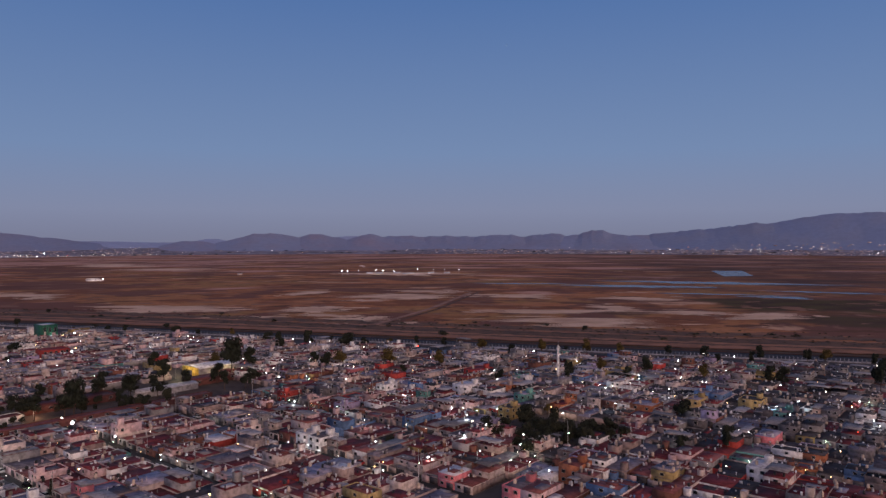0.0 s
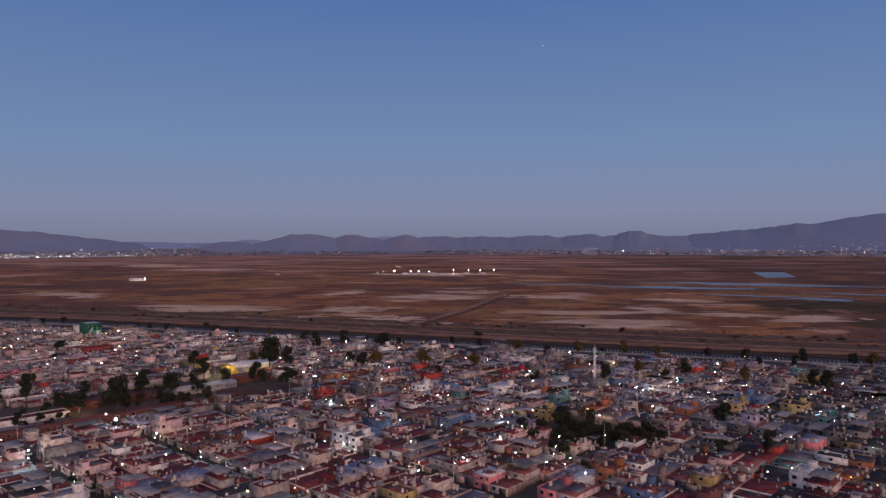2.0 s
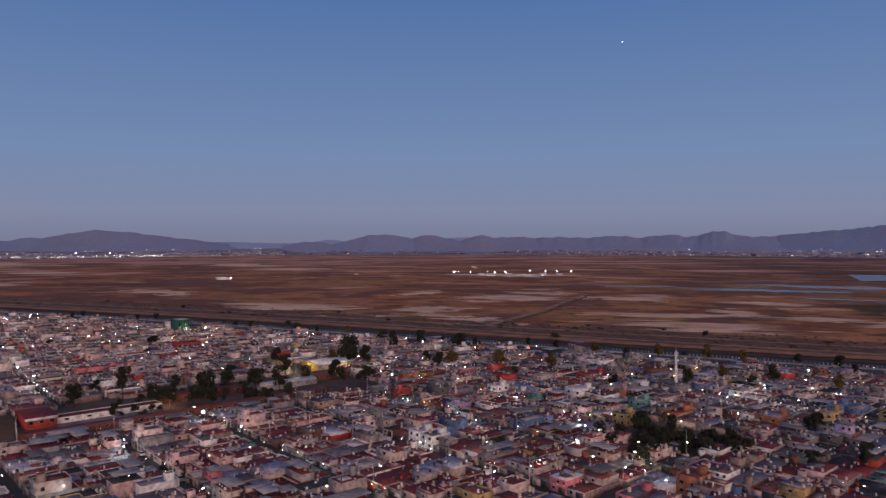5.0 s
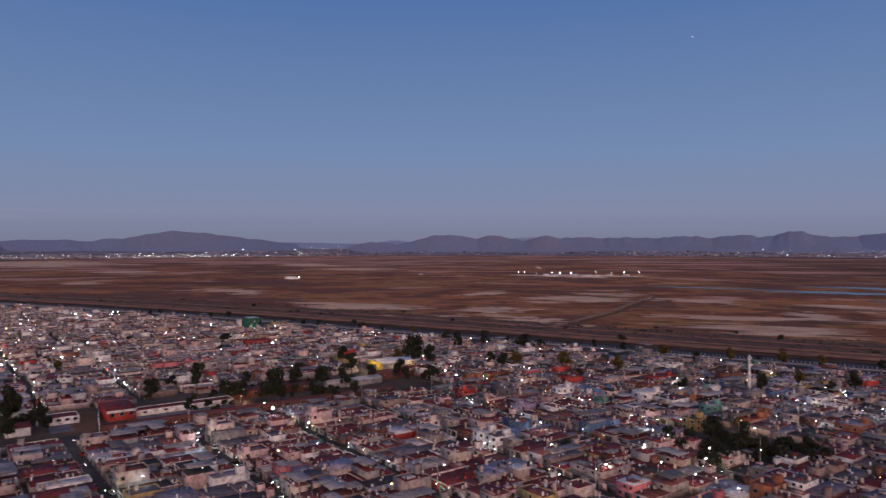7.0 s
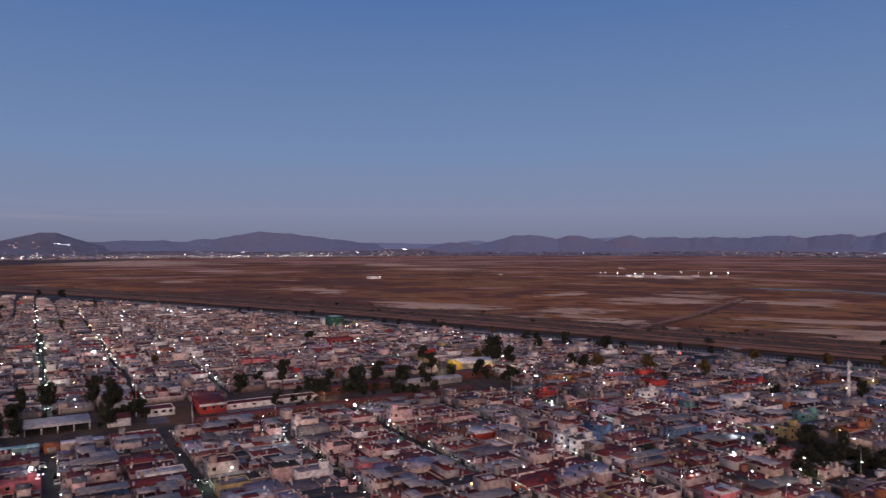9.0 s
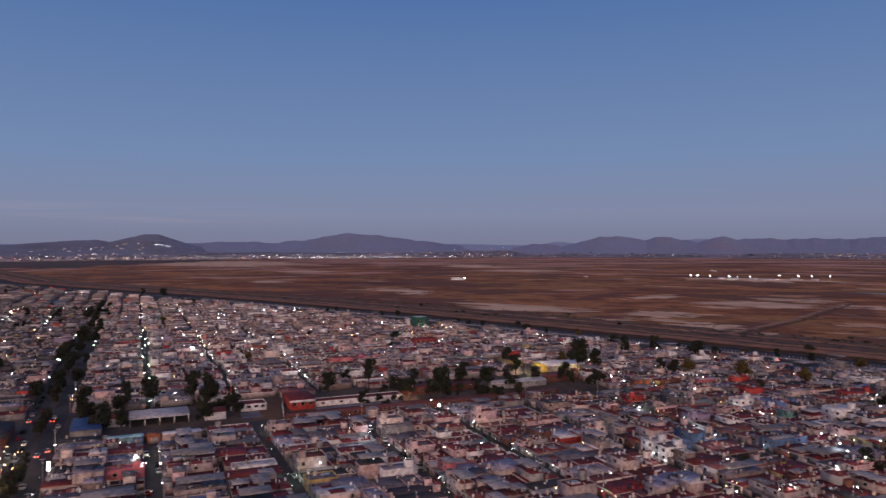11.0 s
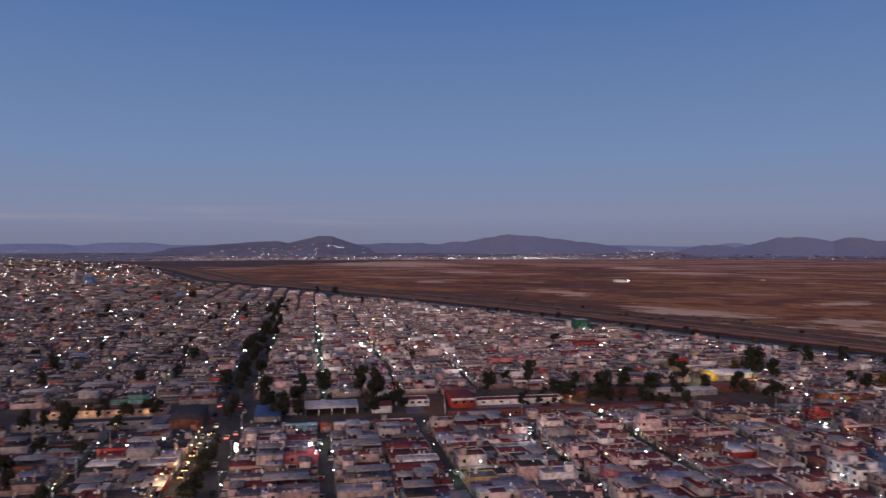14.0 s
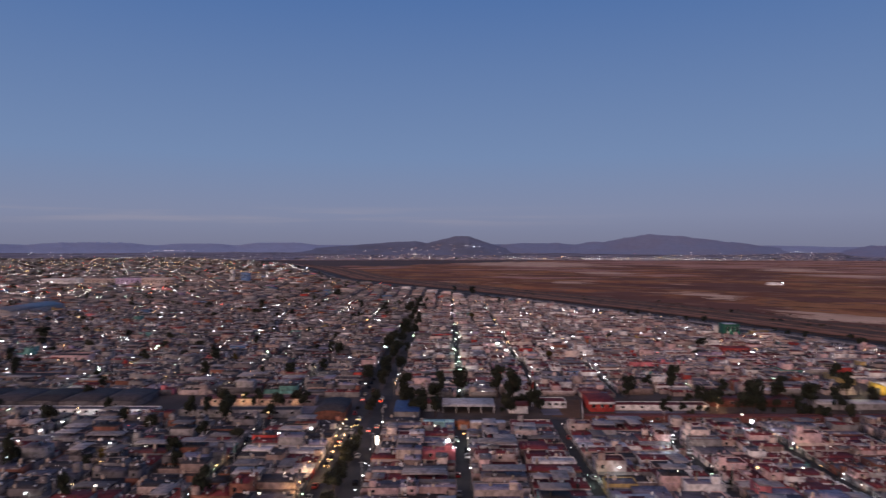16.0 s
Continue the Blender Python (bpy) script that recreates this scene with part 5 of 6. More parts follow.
flat("school_court", ([at(334, 45, 0.12), at(347, 45, 0.12), at(347, 54, 0.12), at(334, 54, 0.12)], [(0, 1, 2, 3)]), COURT, "grey school court", "court")
flat("shop_yard", ([at(336, -122, 0.1), at(352, -122, 0.1), at(352, -64, 0.1), at(336, -64, 0.1)], [(0, 1, 2, 3)]), COURT, "grey yard of the shops", "yard")

WEDGE = pose(*at(346, 10), 0, 0, math.degrees(TURN) + 90)
canopy = thing("sports_canopy", "white sheet canopy on steel columns over a court", "canopy", "", WEDGE)
c, s = cap(-12.5, 12.5, -8.5, 8.5, 3.6, 0.5)
part("roof", ([(-y, x, z) for x, y, z in c], s), WHITE_SHEET, canopy, "white sheet roof")
for px in (-8, 8):
    for py in (-12, -6, 0, 6, 12):
        part("column", box(px - 0.2, px + 0.2, py - 0.2, py + 0.2, 0, 3.65), WHITE_STEEL, canopy)
    part("beam", box(px - 0.15, px + 0.15, -12.4, 12.4, 3.1, 3.5), WHITE_STEEL, canopy)

wallrow = thing("painted_wall", "painted boundary wall in turquoise, blue and orange", "wall", "", pose(*at(313, -1), 0, 0, math.degrees(TURN) + 90))
for y0, y1, m in ((-28, -11, CONCRETE), (-11, -8, W_["cream_paint"]), (-8, -4, W_["orange_paint"]), (-4, -2.5, W_["cream_paint"]), (-2.5, 0.5, W_["blue_paint"]), (0.5, 11, TURQUOISE)):
    part("panel", box(-0.2, 0.2, y0, y1 - 0.02, 0, 2.5), m, wallrow)
def stall(v0, v1, depth, h, wall, roof, label):
    root = thing("shop_stall", label, "stall", "stalls along the school wall", pose(*at(309, (v0 + v1) / 2), 0, 0, math.degrees(TURN) + 90))
    a, b = depth / 2, (v1 - v0) / 2
    part("wall", tray(-a, a, -b, b, 0, h, 0.1), wall, root)
    part("roof", box(-a - 0.25, a + 0.25, -b + 0.02, b - 0.02, h + 0.01, h + 0.16), roof, root)
    if h < 4.5:
        part("shutter", box(-a - 0.08, -a - 0.003, -b * 0.6, b * 0.6, 0.1, h * 0.7), SHEET, root)


stall(-10.5, -1, 4.4, 3.3, TURQUOISE, TURQUOISE, "pale turquoise stall with a turquoise sheet roof")
stall(-1, 3, 4.4, 3.4, W_["blue_paint"], TURQUOISE, "blue stall with a turquoise sheet roof")
stall(4.5, 9.5, 4.4, 3.4, W_["orange_paint"], W_["orange_paint"], "orange painted stall with an orange roof")
stall(10, 25, 4.4, 3.1, W_["cream_paint"], WHITE_SHEET, "long cream stall with a white sheet roof")
fence_wall = thing("court_wall", "white boundary wall of the playing ground", "wall")
part("wall", wall_run([at(326, 62)[:2], at(350, 66)[:2], at(369, 70)[:2]], 0.3, 0, 2.4), W_["white_paint"], fence_wall)

# ---- masts ----
mast = thing("radio_mast", "tall white tapered steel mast with antennas", "mast", "", pose(63, 390, 0))
part("base_building", tray(-7, 7, -5, 5, 0, 3.6, 0.4), W_["white_paint"], mast, "white equipment building")
part("base_roof", slab(-7, 7, -5, 5, 3.6, 0.16, 0.4), R_["pale_roof"], mast)
part("pole", tube((0, 0, 3.1), (0, 0, 22.5), 0.85, 0.5, 10), WHITE_STEEL, mast)
part("spike", tube((0, 0, 22.5), (0, 0, 25), 0.09, 0.03, 6), STEEL, mast)
part("platform", drum(0, 0, 21.4, 0.9, 0.35, 8, 0.6), STEEL, mast)
for k in range(3):
    a = k * 2.1
    part("antenna", box(math.cos(a) * 0.95 - 0.16, math.cos(a) * 0.95 + 0.16, math.sin(a) * 0.95 - 0.16, math.sin(a) * 0.95 + 0.16, 19.6, 21.4), WHITE_STEEL, mast)
part("drum_antenna", drum(0.9, -0.3, 17.2, 0.5, 0.9), WHITE_STEEL, mast)
RED_BAND = mat("red_mast_paint", (0.45, 0.05, 0.04), rough=0.5, bump=0)
x, y, _ = at(352, 42)
slim_mast = thing("banded_mast", "thin red and white banded mast", "mast", "", pose(x, y, 0))
for k in range(7):
    part("section", tube((0, 0, k * 3.0), (0, 0, k * 3.0 + 2.98), 0.32 - 0.02 * k, 0.30 - 0.02 * k, 6), RED_BAND if k % 2 else WHITE_STEEL, slim_mast)

# ---- fence along the drain: pale posts on a low plinth; the far stretch is joined ----
FENCE_PAINT = mat("fence_concrete", (0.34, 0.33, 0.36), scale=0.3)
fence = thing("drain_fence", "fence of pale concrete posts on a low plinth along the drain", "fence")
post_shape = join(box(-0.17, 0.17, -0.17, 0.17, 0, 2.5), box(-0.22, 0.22, -0.22, 0.22, 2.5, 2.62))
post_mesh = mesh_of("post", post_shape, [FENCE_PAINT])
rest = Batch([FENCE_PAINT])
count = 0
deg = -31.0
while deg < 46:
    a = radians(deg)
    r = edge_r(a, 0)
    m = pose(-r * math.sin(a), r * math.cos(a), 0.05, 0, 0, 18)
    if count < 300:
        p = new("post", post_mesh)
        p.parent = fence
        p.matrix_basis = m
    else:
        rest.add(*post_shape, 0, m)
    count += 1
    deg += math.degrees(2.6 / r) * (0.95 if deg < 20 else 0.7)
rest.build("far_fence_posts", "far row of pale concrete fence posts along the drain", "fence")
pv, pf = [], []
for k in range(155):
    a = radians(-31 + k * 0.5)
    for past, z in ((-0.1, 0.02), (-0.1, 0.7), (0.1, 0.7), (0.1, 0.02)):
        r = edge_r(a, past)
        pv.append((-r * math.sin(a), r * math.cos(a), z))
    if k:
        pf += [(4 * k - 4 + i, 4 * k + i, 4 * k + i + 1, 4 * k - 3 + i) for i in range(3)]
part("plinth", (pv, pf), FENCE_PAINT, fence)

# ---- street lamps that stand out, each with its light ----
def lamp_kind(glow, label, size):
    root = thing("street_lamp", label, "street lamp", "street lamps")
    part("pole", tube((0, 0, 0), (0, 0, 6.3), 0.10, 0.06, 6), STEEL, root)
    part("arm", tube((0, 0, 6.2), (1.1, 0, 6.45), 0.05, 0.04, 6), STEEL, root)
    part("head", box(0.8, 1.7, -0.2, 0.2, 6.42, 6.55), STEEL, root)
    part("lamp", ball(1.3, 0, 6.22, size), glow, root, "glowing lamp glass")
    return root


WHITE, WARMC, GREENC, SOFT = (0.85, 0.93, 1.0), (1.0, 0.62, 0.30), (0.70, 1.0, 0.75), (1.0, 0.92, 0.74)
LAMP_KINDS = [lamp_kind(LAMP_WHITE, "street lamp with a bright white light", 0.22), lamp_kind(LAMP_WARM, "street lamp with a warm orange light", 0.22),
              lamp_kind(LAMP_GREEN, "street lamp with a greenish white light", 0.40), lamp_kind(LAMP_GLARE, "street lamp with a glaring white light", 0.5)]
BIG = [(-149, 287), (-387, 368), (-360, 347), (-206, 171)]
COOL = [(-48, 258), (77, 321), (149, 315), (146, 300), (82, 357), (9, 301), (7, 270), (-69, 327), (113, 352), (162, 325), (190, 325), (177, 292), (3, 314), (-33, 291),
        (-20, 227), (-63, 213), (106, 390), (30, 406), (81, 434), (-200, 167), (-159, 242), (-152, 234), (-461, 157), (-491, 183), (-147, 193), (-486, 64), (-395, 149), (-320, 55)]
GREENISH = [(-385, 324), (-357, 303), (-427, 359), (-319, 273), (-503, 421), (-455, 383)]
SOFT_SPOTS = [(12, 250), (22, 238), (-6, 243), (27, 256), (-24, 262), (52, 305), (18, 286)]
WARM = [(-231, 142), (-239, 143), (-199, 104), (47, 316), (-183, 318), (-332, 143), (-217, 116), (-222, 128), (-246, 152)]
LIT = set()


def stand_lamp(kind, x, y, watts, color):
    m = pose(x, y, 0, 0, 0, rng.choice([50.6, 140.6, 230.6, 320.6]))
    if kind in LIT:
        copy_thing(LAMP_KINDS[kind], m)
    else:
        LIT.add(kind)
        LAMP_KINDS[kind].matrix_basis = m
    head = m @ Vector((1.3, 0, 5.2))
    point(head.x, head.y, head.z, watts, color)


for x, y in BIG:
    stand_lamp(3, x, y, 1500, WHITE)
for x, y in COOL:
    stand_lamp(0, x, y, 480, WHITE)
for x, y in SOFT_SPOTS:
    stand_lamp(0, x, y, 380, SOFT)
for x, y in GREENISH:
    stand_lamp(2, x, y, 750, GREENC)
for x, y in WARM:
    stand_lamp(1, x, y, 800, WARMC)
for k in range(210):
    q = rng.choice(ALL[:700] if k < 150 else ALL[700:2600])
    x, y, _ = at(q[0] + 3, q[1] - q[2] * 1.6)
    tint = rng.choice([WHITE, WHITE, SOFT, SOFT, WARMC, GREENC])
    glass = {WHITE: LAMP_WHITE, SOFT: LAMP_DIM, WARMC: LAMP_WARM, GREENC: LAMP_GREEN}[tint]
    lantern = thing("wall_lamp", "small bright lamp on a house front", "lamp", "wall lamps", pose(x, y, 3.0))
    part("arm", tube((0, 0, 0), (q[2] * VX * 1.6, q[2] * VY * 1.6, 0.1), 0.03, 0.03, 5), STEEL, lantern)
    part("lamp", ball(0, 0, -0.12, 0.13), glass, lantern, "glowing lamp glass")
    point(x, y, 2.6, (90, 150, 230)[k % 3] if k < 150 else 400, tint)
for k in range(5):
    x, y, _ = at(398 + k * k * 9 + k * 22, STREET0 + PITCH + (1.9 if k % 2 else -1.9))
    stand_lamp(0, x, y, 420, SOFT)
for k in range(3):
    x, y, _ = at(412 + k * 64, STREET0 + 2 * PITCH + (1.9 if k % 2 else -1.9))
    stand_lamp(0, x, y, 420, WHITE)
for du, watts, tint in ((306, 420, SOFT), (313, 260, WARMC), (297, 300, SOFT), (286, 200, WARMC)):
    x, y, _ = at(du, -44.6)
    shop_lamp = thing("shop_lamp", "bright lamp over a shop front on the avenue", "lamp", "shop lamps", pose(x, y, 3.1))
    part("arm", tube((0, 0, 0.1), (-VX * 1.7, -VY * 1.7, 0.2), 0.03, 0.03, 5), STEEL, shop_lamp)
    part("lamp", ball(0, 0, -0.1, 0.2), LAMP_DIM if tint == SOFT else LAMP_WARM, shop_lamp, "glowing lamp glass")
    point(x, y, 2.5, watts, tint)
for k in range(34):
    u, row = rng.uniform(200, 620), rng.randrange(-6, -1)
    x, y, _ = at(u, STREET0 + row * PITCH + rng.choice([-1.9, 1.9]))
    if seen(x, y) and not is_free(u, STREET0 + row * PITCH):
        stand_lamp(rng.choice([0, 0, 1, 2]), x, y, 300, rng.choice([WHITE, SOFT, SOFT, GREENC]))
# yard light between the trees beside the school, shop fronts, the green building's floodlights
x, y, _ = at(343, 130)
point(x, y, 2.5, 500, (1.0, 0.5, 0.3))
for k in range(4):
    x, y, _ = at(350.8, -116 + k * 14)
    point(x, y, 2.4, 150, WARMC)
for u in (222, 244, 262, 281, 300):
    x, y, _ = at(u, -46.5)
    point(x, y, 3.2, 320, WARMC)
for du, dv in ((-5, 250), (-5, 240)):
    x, y, _ = at(373 + du, dv)
    point(x, y, 4.2, 1500, (1.0, 0.78, 0.36))
for v in (243, 250):
    x, y, _ = at(610, v)
    point(x, y, 3.5, 700, GREENC)
sign = thing("lit_sign", "upright white lit advertising sign on a pole", "sign", "", pose(*at(274, -27), 0, 0, math.degrees(TURN) + 90))
part("pole", tube((0, 0, 0), (0, 0, 3), 0.12, 0.12, 6), STEEL, sign)
part("box", box(-0.2, 0.2, -0.5, 0.5, 3.0, 6.2), LAMP_DIM, sign, "glowing white sign box")

# ---- small lights of the houses, and the lights of the far town, too many to count ----
glow = Batch(LAMPS)
small = ball(0, 0, 0, 1)


def light_at(x, y, z, size, kind):
    glow.add(*small, kind, Matrix.Translation((x, y, z)) @ Matrix.Scale(size, 4))


def tone_of(r, warm=0.2):
    q = r.random()
    return 1 if q < warm else 2 if q < warm + 0.06 else 3 if q < warm + 0.09 else 4 if q < warm + 0.45 else 0


for u, vf, side, width, far, k in ALL:
    if far > 1000 or rng.random() > (0.44 if vf < -50 else 0.33 if far < 380 else 0.46):
        continue
    x, y, _ = at(u + rng.uniform(1, width - 1), vf + side * rng.choice([-0.6, -0.5, 8, 10, 12]))
    light_at(x, y, rng.choice([2.4, 2.8, 3.6, 5.6]), rng.choice([0.05, 0.06, 0.08, 0.10, 0.14, 0.20]) * (1 + far / 700), tone_of(rng) if rng.random() < 0.93 else 5)
for _ in range(5200):
    r = 4000 * rng.random() ** 0.7 + 850
    a = radians(rng.uniform(36, 86))
    x, y = -r * math.sin(a), r * math.cos(a)
    if r < 4500 and beyond(x, y) < -15:
        light_at(x, y, rng.uniform(4, 9) + rise(r), rng.choice([0.10, 0.14, 0.20, 0.28, 0.46]) * (r / 1700 if r < 1800 else 1.45), tone_of(rng, 0.3))
for _ in range(900):
    deg = rng.choice([rng.uniform(-34, 84), rng.uniform(22, 62), rng.uniform(-34, -8)])
    a = radians(deg)
    r = lake_far(a) + 30 + 700 * rng.random() ** 0.85
    light_at(-r * math.sin(a), r * math.cos(a), rise(r) + rng.uniform(2, 9), rng.choice([0.25, 0.3, 0.4, 0.5, 0.9]), tone_of(rng, 0.18))
# lights and pale houses climb the slopes of the mesa and of the blue mountain
SLOPES = [(k, row) for k, row in enumerate(HILLS) if row[7] in ("near", "blue") and row[1] < 2.0]
climbing = []
for _ in range(340):
    k, row = rng.choice(SLOPES)
    b, d = (rng.gauss(53.5, 3.6) if row[7] == "near" else rng.uniform(-33, -17)), rng.random() ** 1.8 * (0.75 if row[7] == "near" else 0.28)
    if -row[3] * 1.3 < b - row[0] < row[2] * 1.3:
        r, a, z = row[6] - 380 * (1 - d), radians(b), hill_height(k, *row, b, d)
        climbing.append((-r * math.sin(a), r * math.cos(a), z))
        if rng.random() < 0.75:
            light_at(-r * math.sin(a), r * math.cos(a), z + 3, rng.choice([0.3, 0.4, 0.5, 0.65]), rng.choice([0, 4, 4]))
for k in range(22):
    k0, row = next(q for q in SLOPES if q[1][0] == 49.45)
    b = 49.2 - 0.06 * k
    r, a = row[6] - 380 * 0.45, radians(b)
    light_at(-r * math.sin(a), r * math.cos(a), hill_height(k0, *row, b, 0.55) + 4, 0.5, 0)
for k in range(26):
    a = radians(73.0 - k * 0.125)
    light_at(-4480 * math.sin(a), 4480 * math.cos(a), 42, 0.5, 4)
for _ in range(110):
    x, y, _z = at(rng.gauss(1120, 90), rng.gauss(-560, 130))
    light_at(x, y, rng.uniform(5, 9), rng.uniform(0.25, 0.6), rng.choice([0, 0, 4, 1, 2, 3, 4]))
for _ in range(320):
    a = radians(rng.gauss(34, 5))
    r = lake_far(a) + 40 + 420 * rng.random()
    light_at(-r * math.sin(a), r * math.cos(a), rise(r) + rng.uniform(2, 6), rng.choice([0.25, 0.3, 0.4, 0.6]), rng.choice([4, 4, 0]))
ob = glow.build("town_lights", "small white and orange lights of the town at dusk", "lights")

# pale small buildings of the far town
far_town = Batch(WALLS[:6] + ROOFS)
for _ in range(3600):
    deg = rng.choice([rng.uniform(-34, 84), rng.uniform(22, 62), rng.uniform(-34, 0)])
    a = radians(deg)
    r = lake_far(a) + 25 + 660 * rng.random() ** 1.1
    w, d, h = rng.uniform(2, 5.5), rng.uniform(2, 5), rng.uniform(1.5, 3)
    m = Matrix.Translation((-r * math.sin(a), r * math.cos(a), rise(r) - 1)) @ Matrix.Rotation(rng.uniform(0, 1.5), 4, "Z")
    far_town.add(*tray(-w, w, -d, d, 0, h + 1), rng.randrange(6), m)
    far_town.add(*slab(-w, w, -d, d, h + 1), 6 + rng.randrange(6), m)
for x, y, z in climbing:
    w, d, h = rng.uniform(3, 9), rng.uniform(3, 8), rng.uniform(3, 5)
    m = Matrix.Translation((x, y, z - 2)) @ Matrix.Rotation(rng.uniform(0, 1.5), 4, "Z")
    far_town.add(*tray(-w, w, -d, d, 0, h), rng.randrange(6), m)
    far_town.add(*slab(-w, w, -d, d, h), 6 + rng.randrange(6), m)
far_town.build("far_town", "tiny pale buildings of the town across the lake", "town")

# ---- work site and farm house on the lake bed ----
flat("work_ground", blob(-95, 1690, 150, 62, 0.55, 77), SALT, "pale bare ground of the floodlit work site", "ground")


def flood_kind():
    root = thing("flood_light", "floodlight mast of the work site", "floodlight", "floodlights")
    part("pole", tube((0, 0, 0), (0, 0, 9), 0.25, 0.18, 6), STEEL, root)
    part("lamp", ball(0, 0, 9.4, 0.68), LAMP_GLARE, root, "glaring white lamp")
    return root


flood = flood_kind()
SITE = [(-233, 1645), (-220, 1645), (-194, 1644), (-155, 1644), (-138, 1644), (-113, 1644), (-60, 1728), (-23, 1727), (4, 1727), (38, 1727)]
for k, (x, y) in enumerate(SITE):
    if k:
        copy_thing(flood, pose(x, y, 0.3))
    else:
        flood.matrix_basis = pose(x, y, 0.3)
    if k % 3 == 0:
        point(x, y, 8.5, 6000, WHITE, 1.0)
for k in range(7):
    x, y = rng.uniform(-220, 20), rng.uniform(1660, 1720)
    shed = thing("site_shed", "pale sheet shed on the work site", "shed", "work site sheds", pose(x, y, 0.3, 0, 0, rng.uniform(-20, 20)))
    part("wall", tray(-7, 7, -3, 3, 0, 3, 0.1), WHITE_SHEET, shed)
    part("roof", cap(-7.2, 7.2, -3.2, 3.2, 3.02, 0.7), WHITE_SHEET, shed)
x, y, _ = at(1416, 646)
farm = thing("farm_house", "lone white house on the lake bed", "house", "", pose(x, y, 0.25, 0, 0, 5))
part("wall", tray(-13, 9, -6, 6, 0, 5, 0.3), W_["white_paint"], farm)
part("roof", slab(-13, 9, -6, 6, 5, 0.16, 0.3), R_["pale_roof"], farm)
part("shed", tray(10, 17, -4, 4, 0, 3.2, 0.2), W_["white_paint"], farm)
part("shed_roof", slab(10, 17, -4, 4, 3.2, 0.16, 0.2), R_["pale_roof"], farm)
for k in range(4):
    part("window", box(-11 + k * 5, -9 + k * 5, -6.06, -5.98, 2.2, 3.6), GLASS, farm)
part("yard_lamp", ball(18, -3, 4.5, 0.9), LAMP_WHITE, farm, "bright white lamp")
point(x + 4, y - 16, 6, 1500, WHITE, 1.0)
for k, (x, y) in enumerate([(-250, 2180), (-236, 2120), (-470, 1650)]):
    hut = thing("lake_hut", "small pale hut on the lake bed", "hut", "lake huts", pose(x, y, 0.25, 0, 0, 10 * k))
    part("wall", tray(-5, 5, -2.5, 2.5, 0, 2.8, 0.2), W_["cream_paint"], hut)
    part("roof", cap(-5.2, 5.2, -2.7, 2.7, 2.82, 0.6), WHITE_SHEET, hut)

# ---- cars ----
PAINTS = [mat("car_white", (0.7, 0.7, 0.7), rough=0.3, bump=0, each=0.05), mat("car_silver", (0.4, 0.4, 0.42), rough=0.3, bump=0, each=0.05),
          mat("car_black", (0.02, 0.02, 0.022), rough=0.25, bump=0, each=0.05), mat("car_red", (0.35, 0.03, 0.03), rough=0.3, bump=0, each=0.05)]
TYRE = mat("tyre_rubber", (0.02, 0.02, 0.02), bump=0)


def car_body():
    prof = [(-2.1, 0.35), (-2.15, 0.75), (-1.9, 0.95), (-1.2, 1.0), (1.0, 1.0), (1.9, 0.85), (2.15, 0.65), (2.1, 0.35)]
    v = [(x, y * (1 if z > 0.5 else 0.95), z) for y in (-0.85, 0.85) for x, z in prof]
    f = [(k, k + 1, k + 9, k + 8) for k in range(7)] + [(7, 0, 8, 15)]
    for o in (0, 8):
        f += [(o, o + 1, o + 6, o + 7), (o + 1, o + 2, o + 5, o + 6), (o + 2, o + 3, o + 4, o + 5)]
    return v, f


def car_cabin():
    v = [(-1.55, -0.78, 1.0), (0.95, -0.78, 1.0), (0.95, 0.78, 1.0), (-1.55, 0.78, 1.0), (-1.1, -0.62, 1.48), (0.3, -0.62, 1.48), (0.3, 0.62, 1.48), (-1.1, 0.62, 1.48)]
    return v, CUBE_F


def wheel(x, y):
    return tube((x, y - 0.1, 0.32), (x, y + 0.1, 0.32), 0.32, 0.32, 10)


def car_kind(paint, label, lights):
    root = thing("car", label, "car", "cars in the streets")
    part("body", car_body(), paint, root)
    part("cabin", car_cabin(), GLASS, root, "dark windows")
    part("top", box(-1.05, 0.25, -0.6, 0.6, 1.483, 1.51), paint, root)
    for x in (-1.3, 1.35):
        for y in (-0.78, 0.78):
            part("wheel", wheel(x, y), TYRE, root)
    if lights:
        for y in (-0.6, 0.6):
            part("headlight", ball(2.16, y, 0.68, 0.14), LAMP_WARM, root, "lit headlight")
            part("tail_light", ball(-2.14, y, 0.72, 0.17), LAMP_RED, root, "lit red tail light")
    return root


CAR_KINDS = [car_kind(PAINTS[0], "white car parked by the kerb", False), car_kind(PAINTS[1], "silver car parked by the kerb", False), car_kind(PAINTS[2], "black car parked by the kerb", False),
             car_kind(PAINTS[3], "red car parked by the kerb", False), car_kind(PAINTS[0], "white car with its lights on", True), car_kind(PAINTS[2], "black car with its lights on", True)]
USED = set()


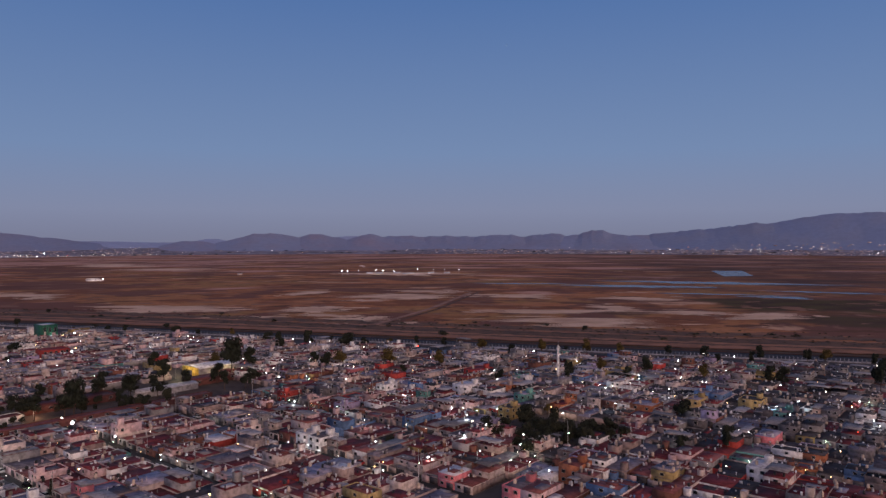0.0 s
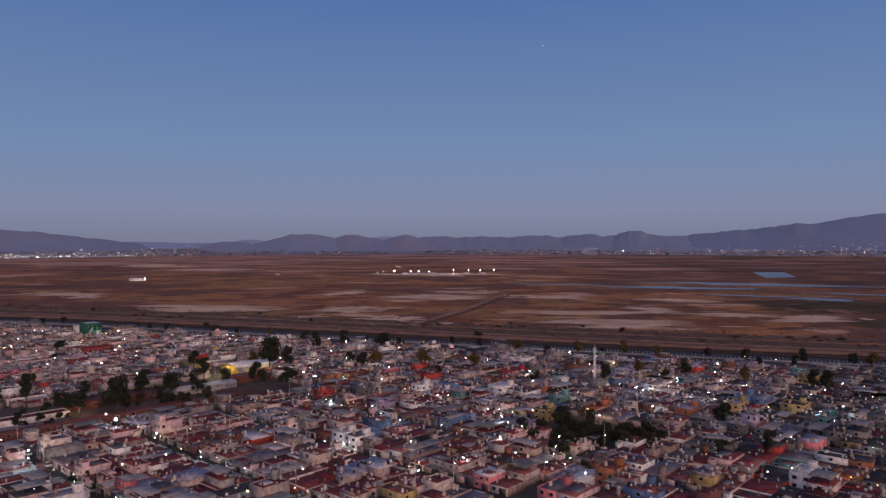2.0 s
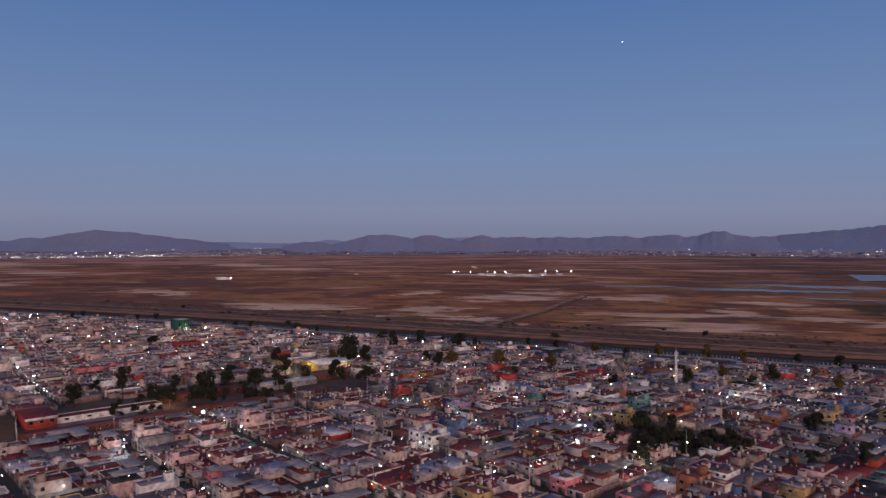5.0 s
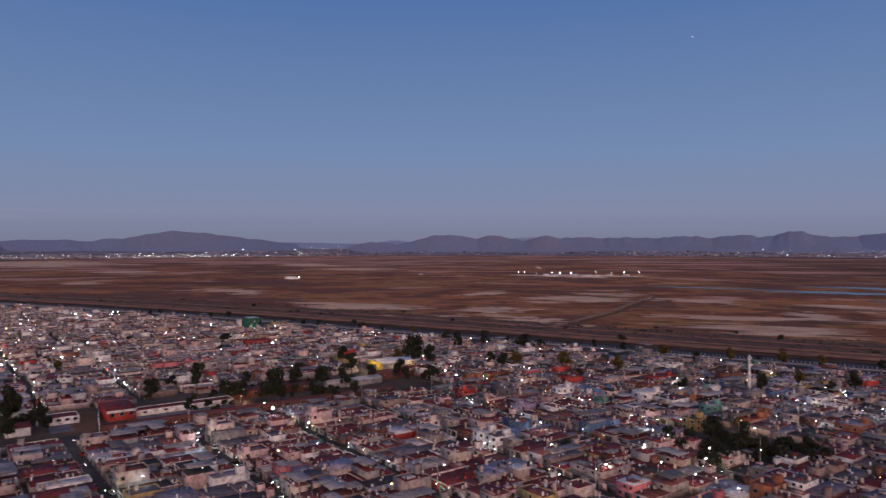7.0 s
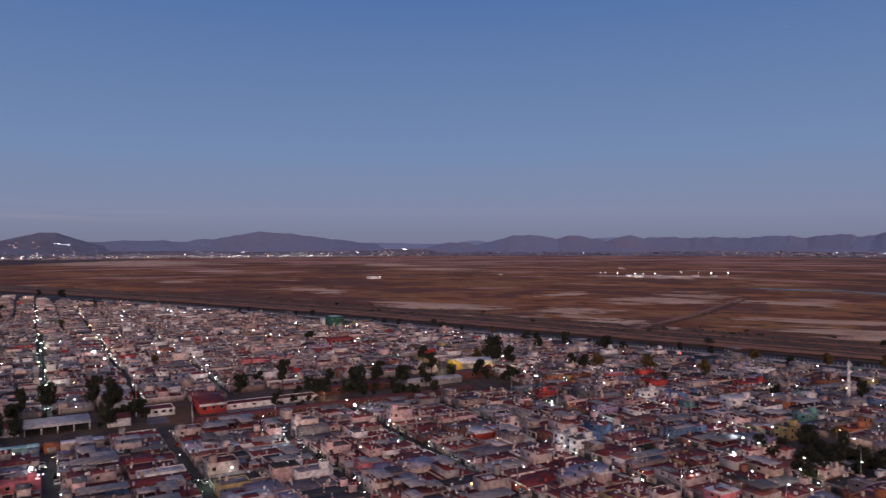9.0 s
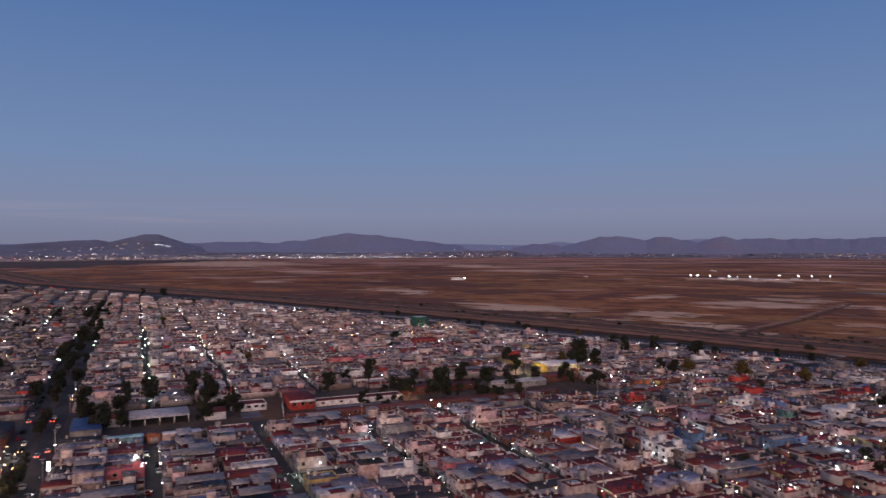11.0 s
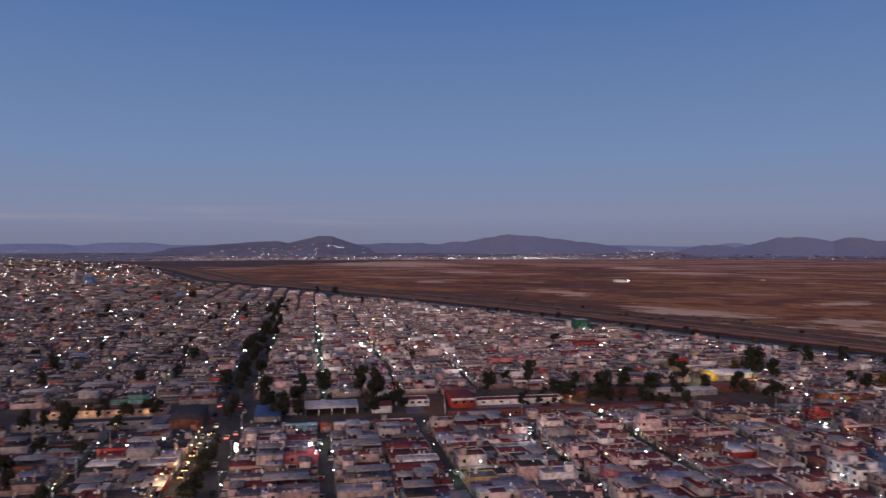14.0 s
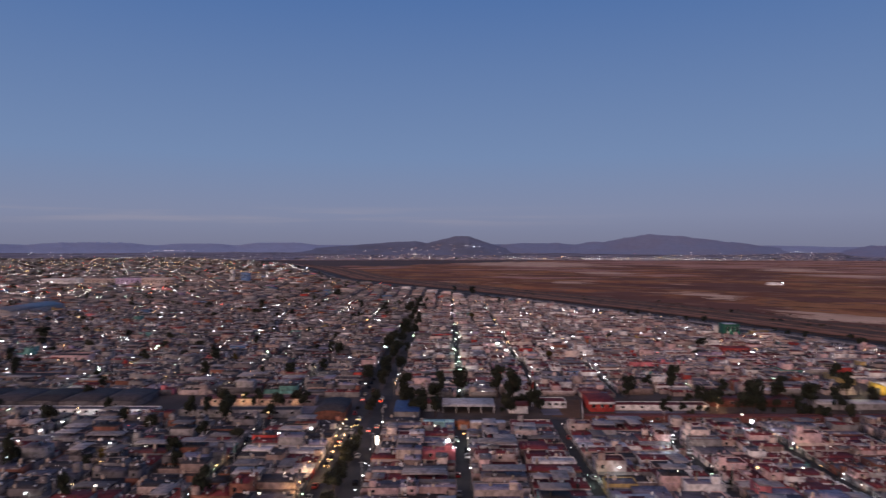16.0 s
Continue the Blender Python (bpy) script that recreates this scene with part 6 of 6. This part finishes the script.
def park(kind, u, v, along):
    x, y, _ = at(u, v, 0)
    m = pose(x, y, 0.04, 0, 0, 140.6 + (0 if along else 180) + rng.uniform(-2, 2))
    if kind in USED:
        copy_thing(CAR_KINDS[kind], m)
    else:
        USED.add(kind)
        CAR_KINDS[kind].matrix_basis = m


for k in range(-3, 8):
    u = 150.0
    while u < 330:
        x, y, _ = at(u, STREET0 + k * PITCH)
        if k != -1 and seen(x, y) and rng.random() < 0.42:
            park(rng.choice([0, 0, 1, 2, 2, 3]), u, STREET0 + k * PITCH + rng.choice([-1.9, 1.9]), rng.random() < 0.5)
        u += rng.uniform(6, 12)
u = 205.0
while u < 420:
    park(rng.choice([4, 5, 2, 3, 1, 2]), u, AVENUE - rng.choice([3.3, 6.4]), rng.random() < 0.4)
    if rng.random() < 0.35:
        park(rng.choice([4, 5, 0, 2]), u + 3, AVENUE + rng.choice([3.3, 6.4]), True)
    u += rng.uniform(5.5, 13)

# ---- utility poles along the nearer streets ----
def pole_kind():
    root = thing("utility_pole", "slim concrete utility pole beside the street", "utility pole", "utility poles")
    part("pole", tube((0, 0, 0), (0, 0, 9), 0.16, 0.10, 7), CONCRETE, root)
    part("crossarm", box(-0.06, 0.06, -0.9, 0.9, 8.5, 8.64), STEEL, root)
    part("transformer", drum(0.32, 0, 7.1, 0.28, 0.8), STEEL, root)
    return root


pole = pole_kind()
first = True
for k in range(-3, 9):
    u = 148.0 + 7 * (k % 3)
    while u < 420:
        v = (STREET0 + k * PITCH + 2.2) if k != -1 else AVENUE + 8.9
        x, y, _ = at(u, v)
        if seen(x, y) and not is_free(u, v) and beyond(x, y) < -8:
            m = pose(x, y, 0, 0, 0, 140.6)
            if first:
                pole.matrix_basis = m
                first = False
            else:
                copy_thing(pole, m)
        u += rng.uniform(30, 42)
# the two slim tall poles of the grove
for x, y in ((47, 268), (-8, 232)):
    tall_pole = thing("lamp_mast", "slim tall lamp mast with a lit lamp", "lamp mast", "lamp masts", pose(x, y, 0))
    part("pole", tube((0, 0, 0), (0, 0, 12), 0.14, 0.07, 7), STEEL, tall_pole)
    part("lamp", ball(0.3, 0, 7.4, 0.16), LAMP_GREEN, tall_pole, "glowing lamp glass")
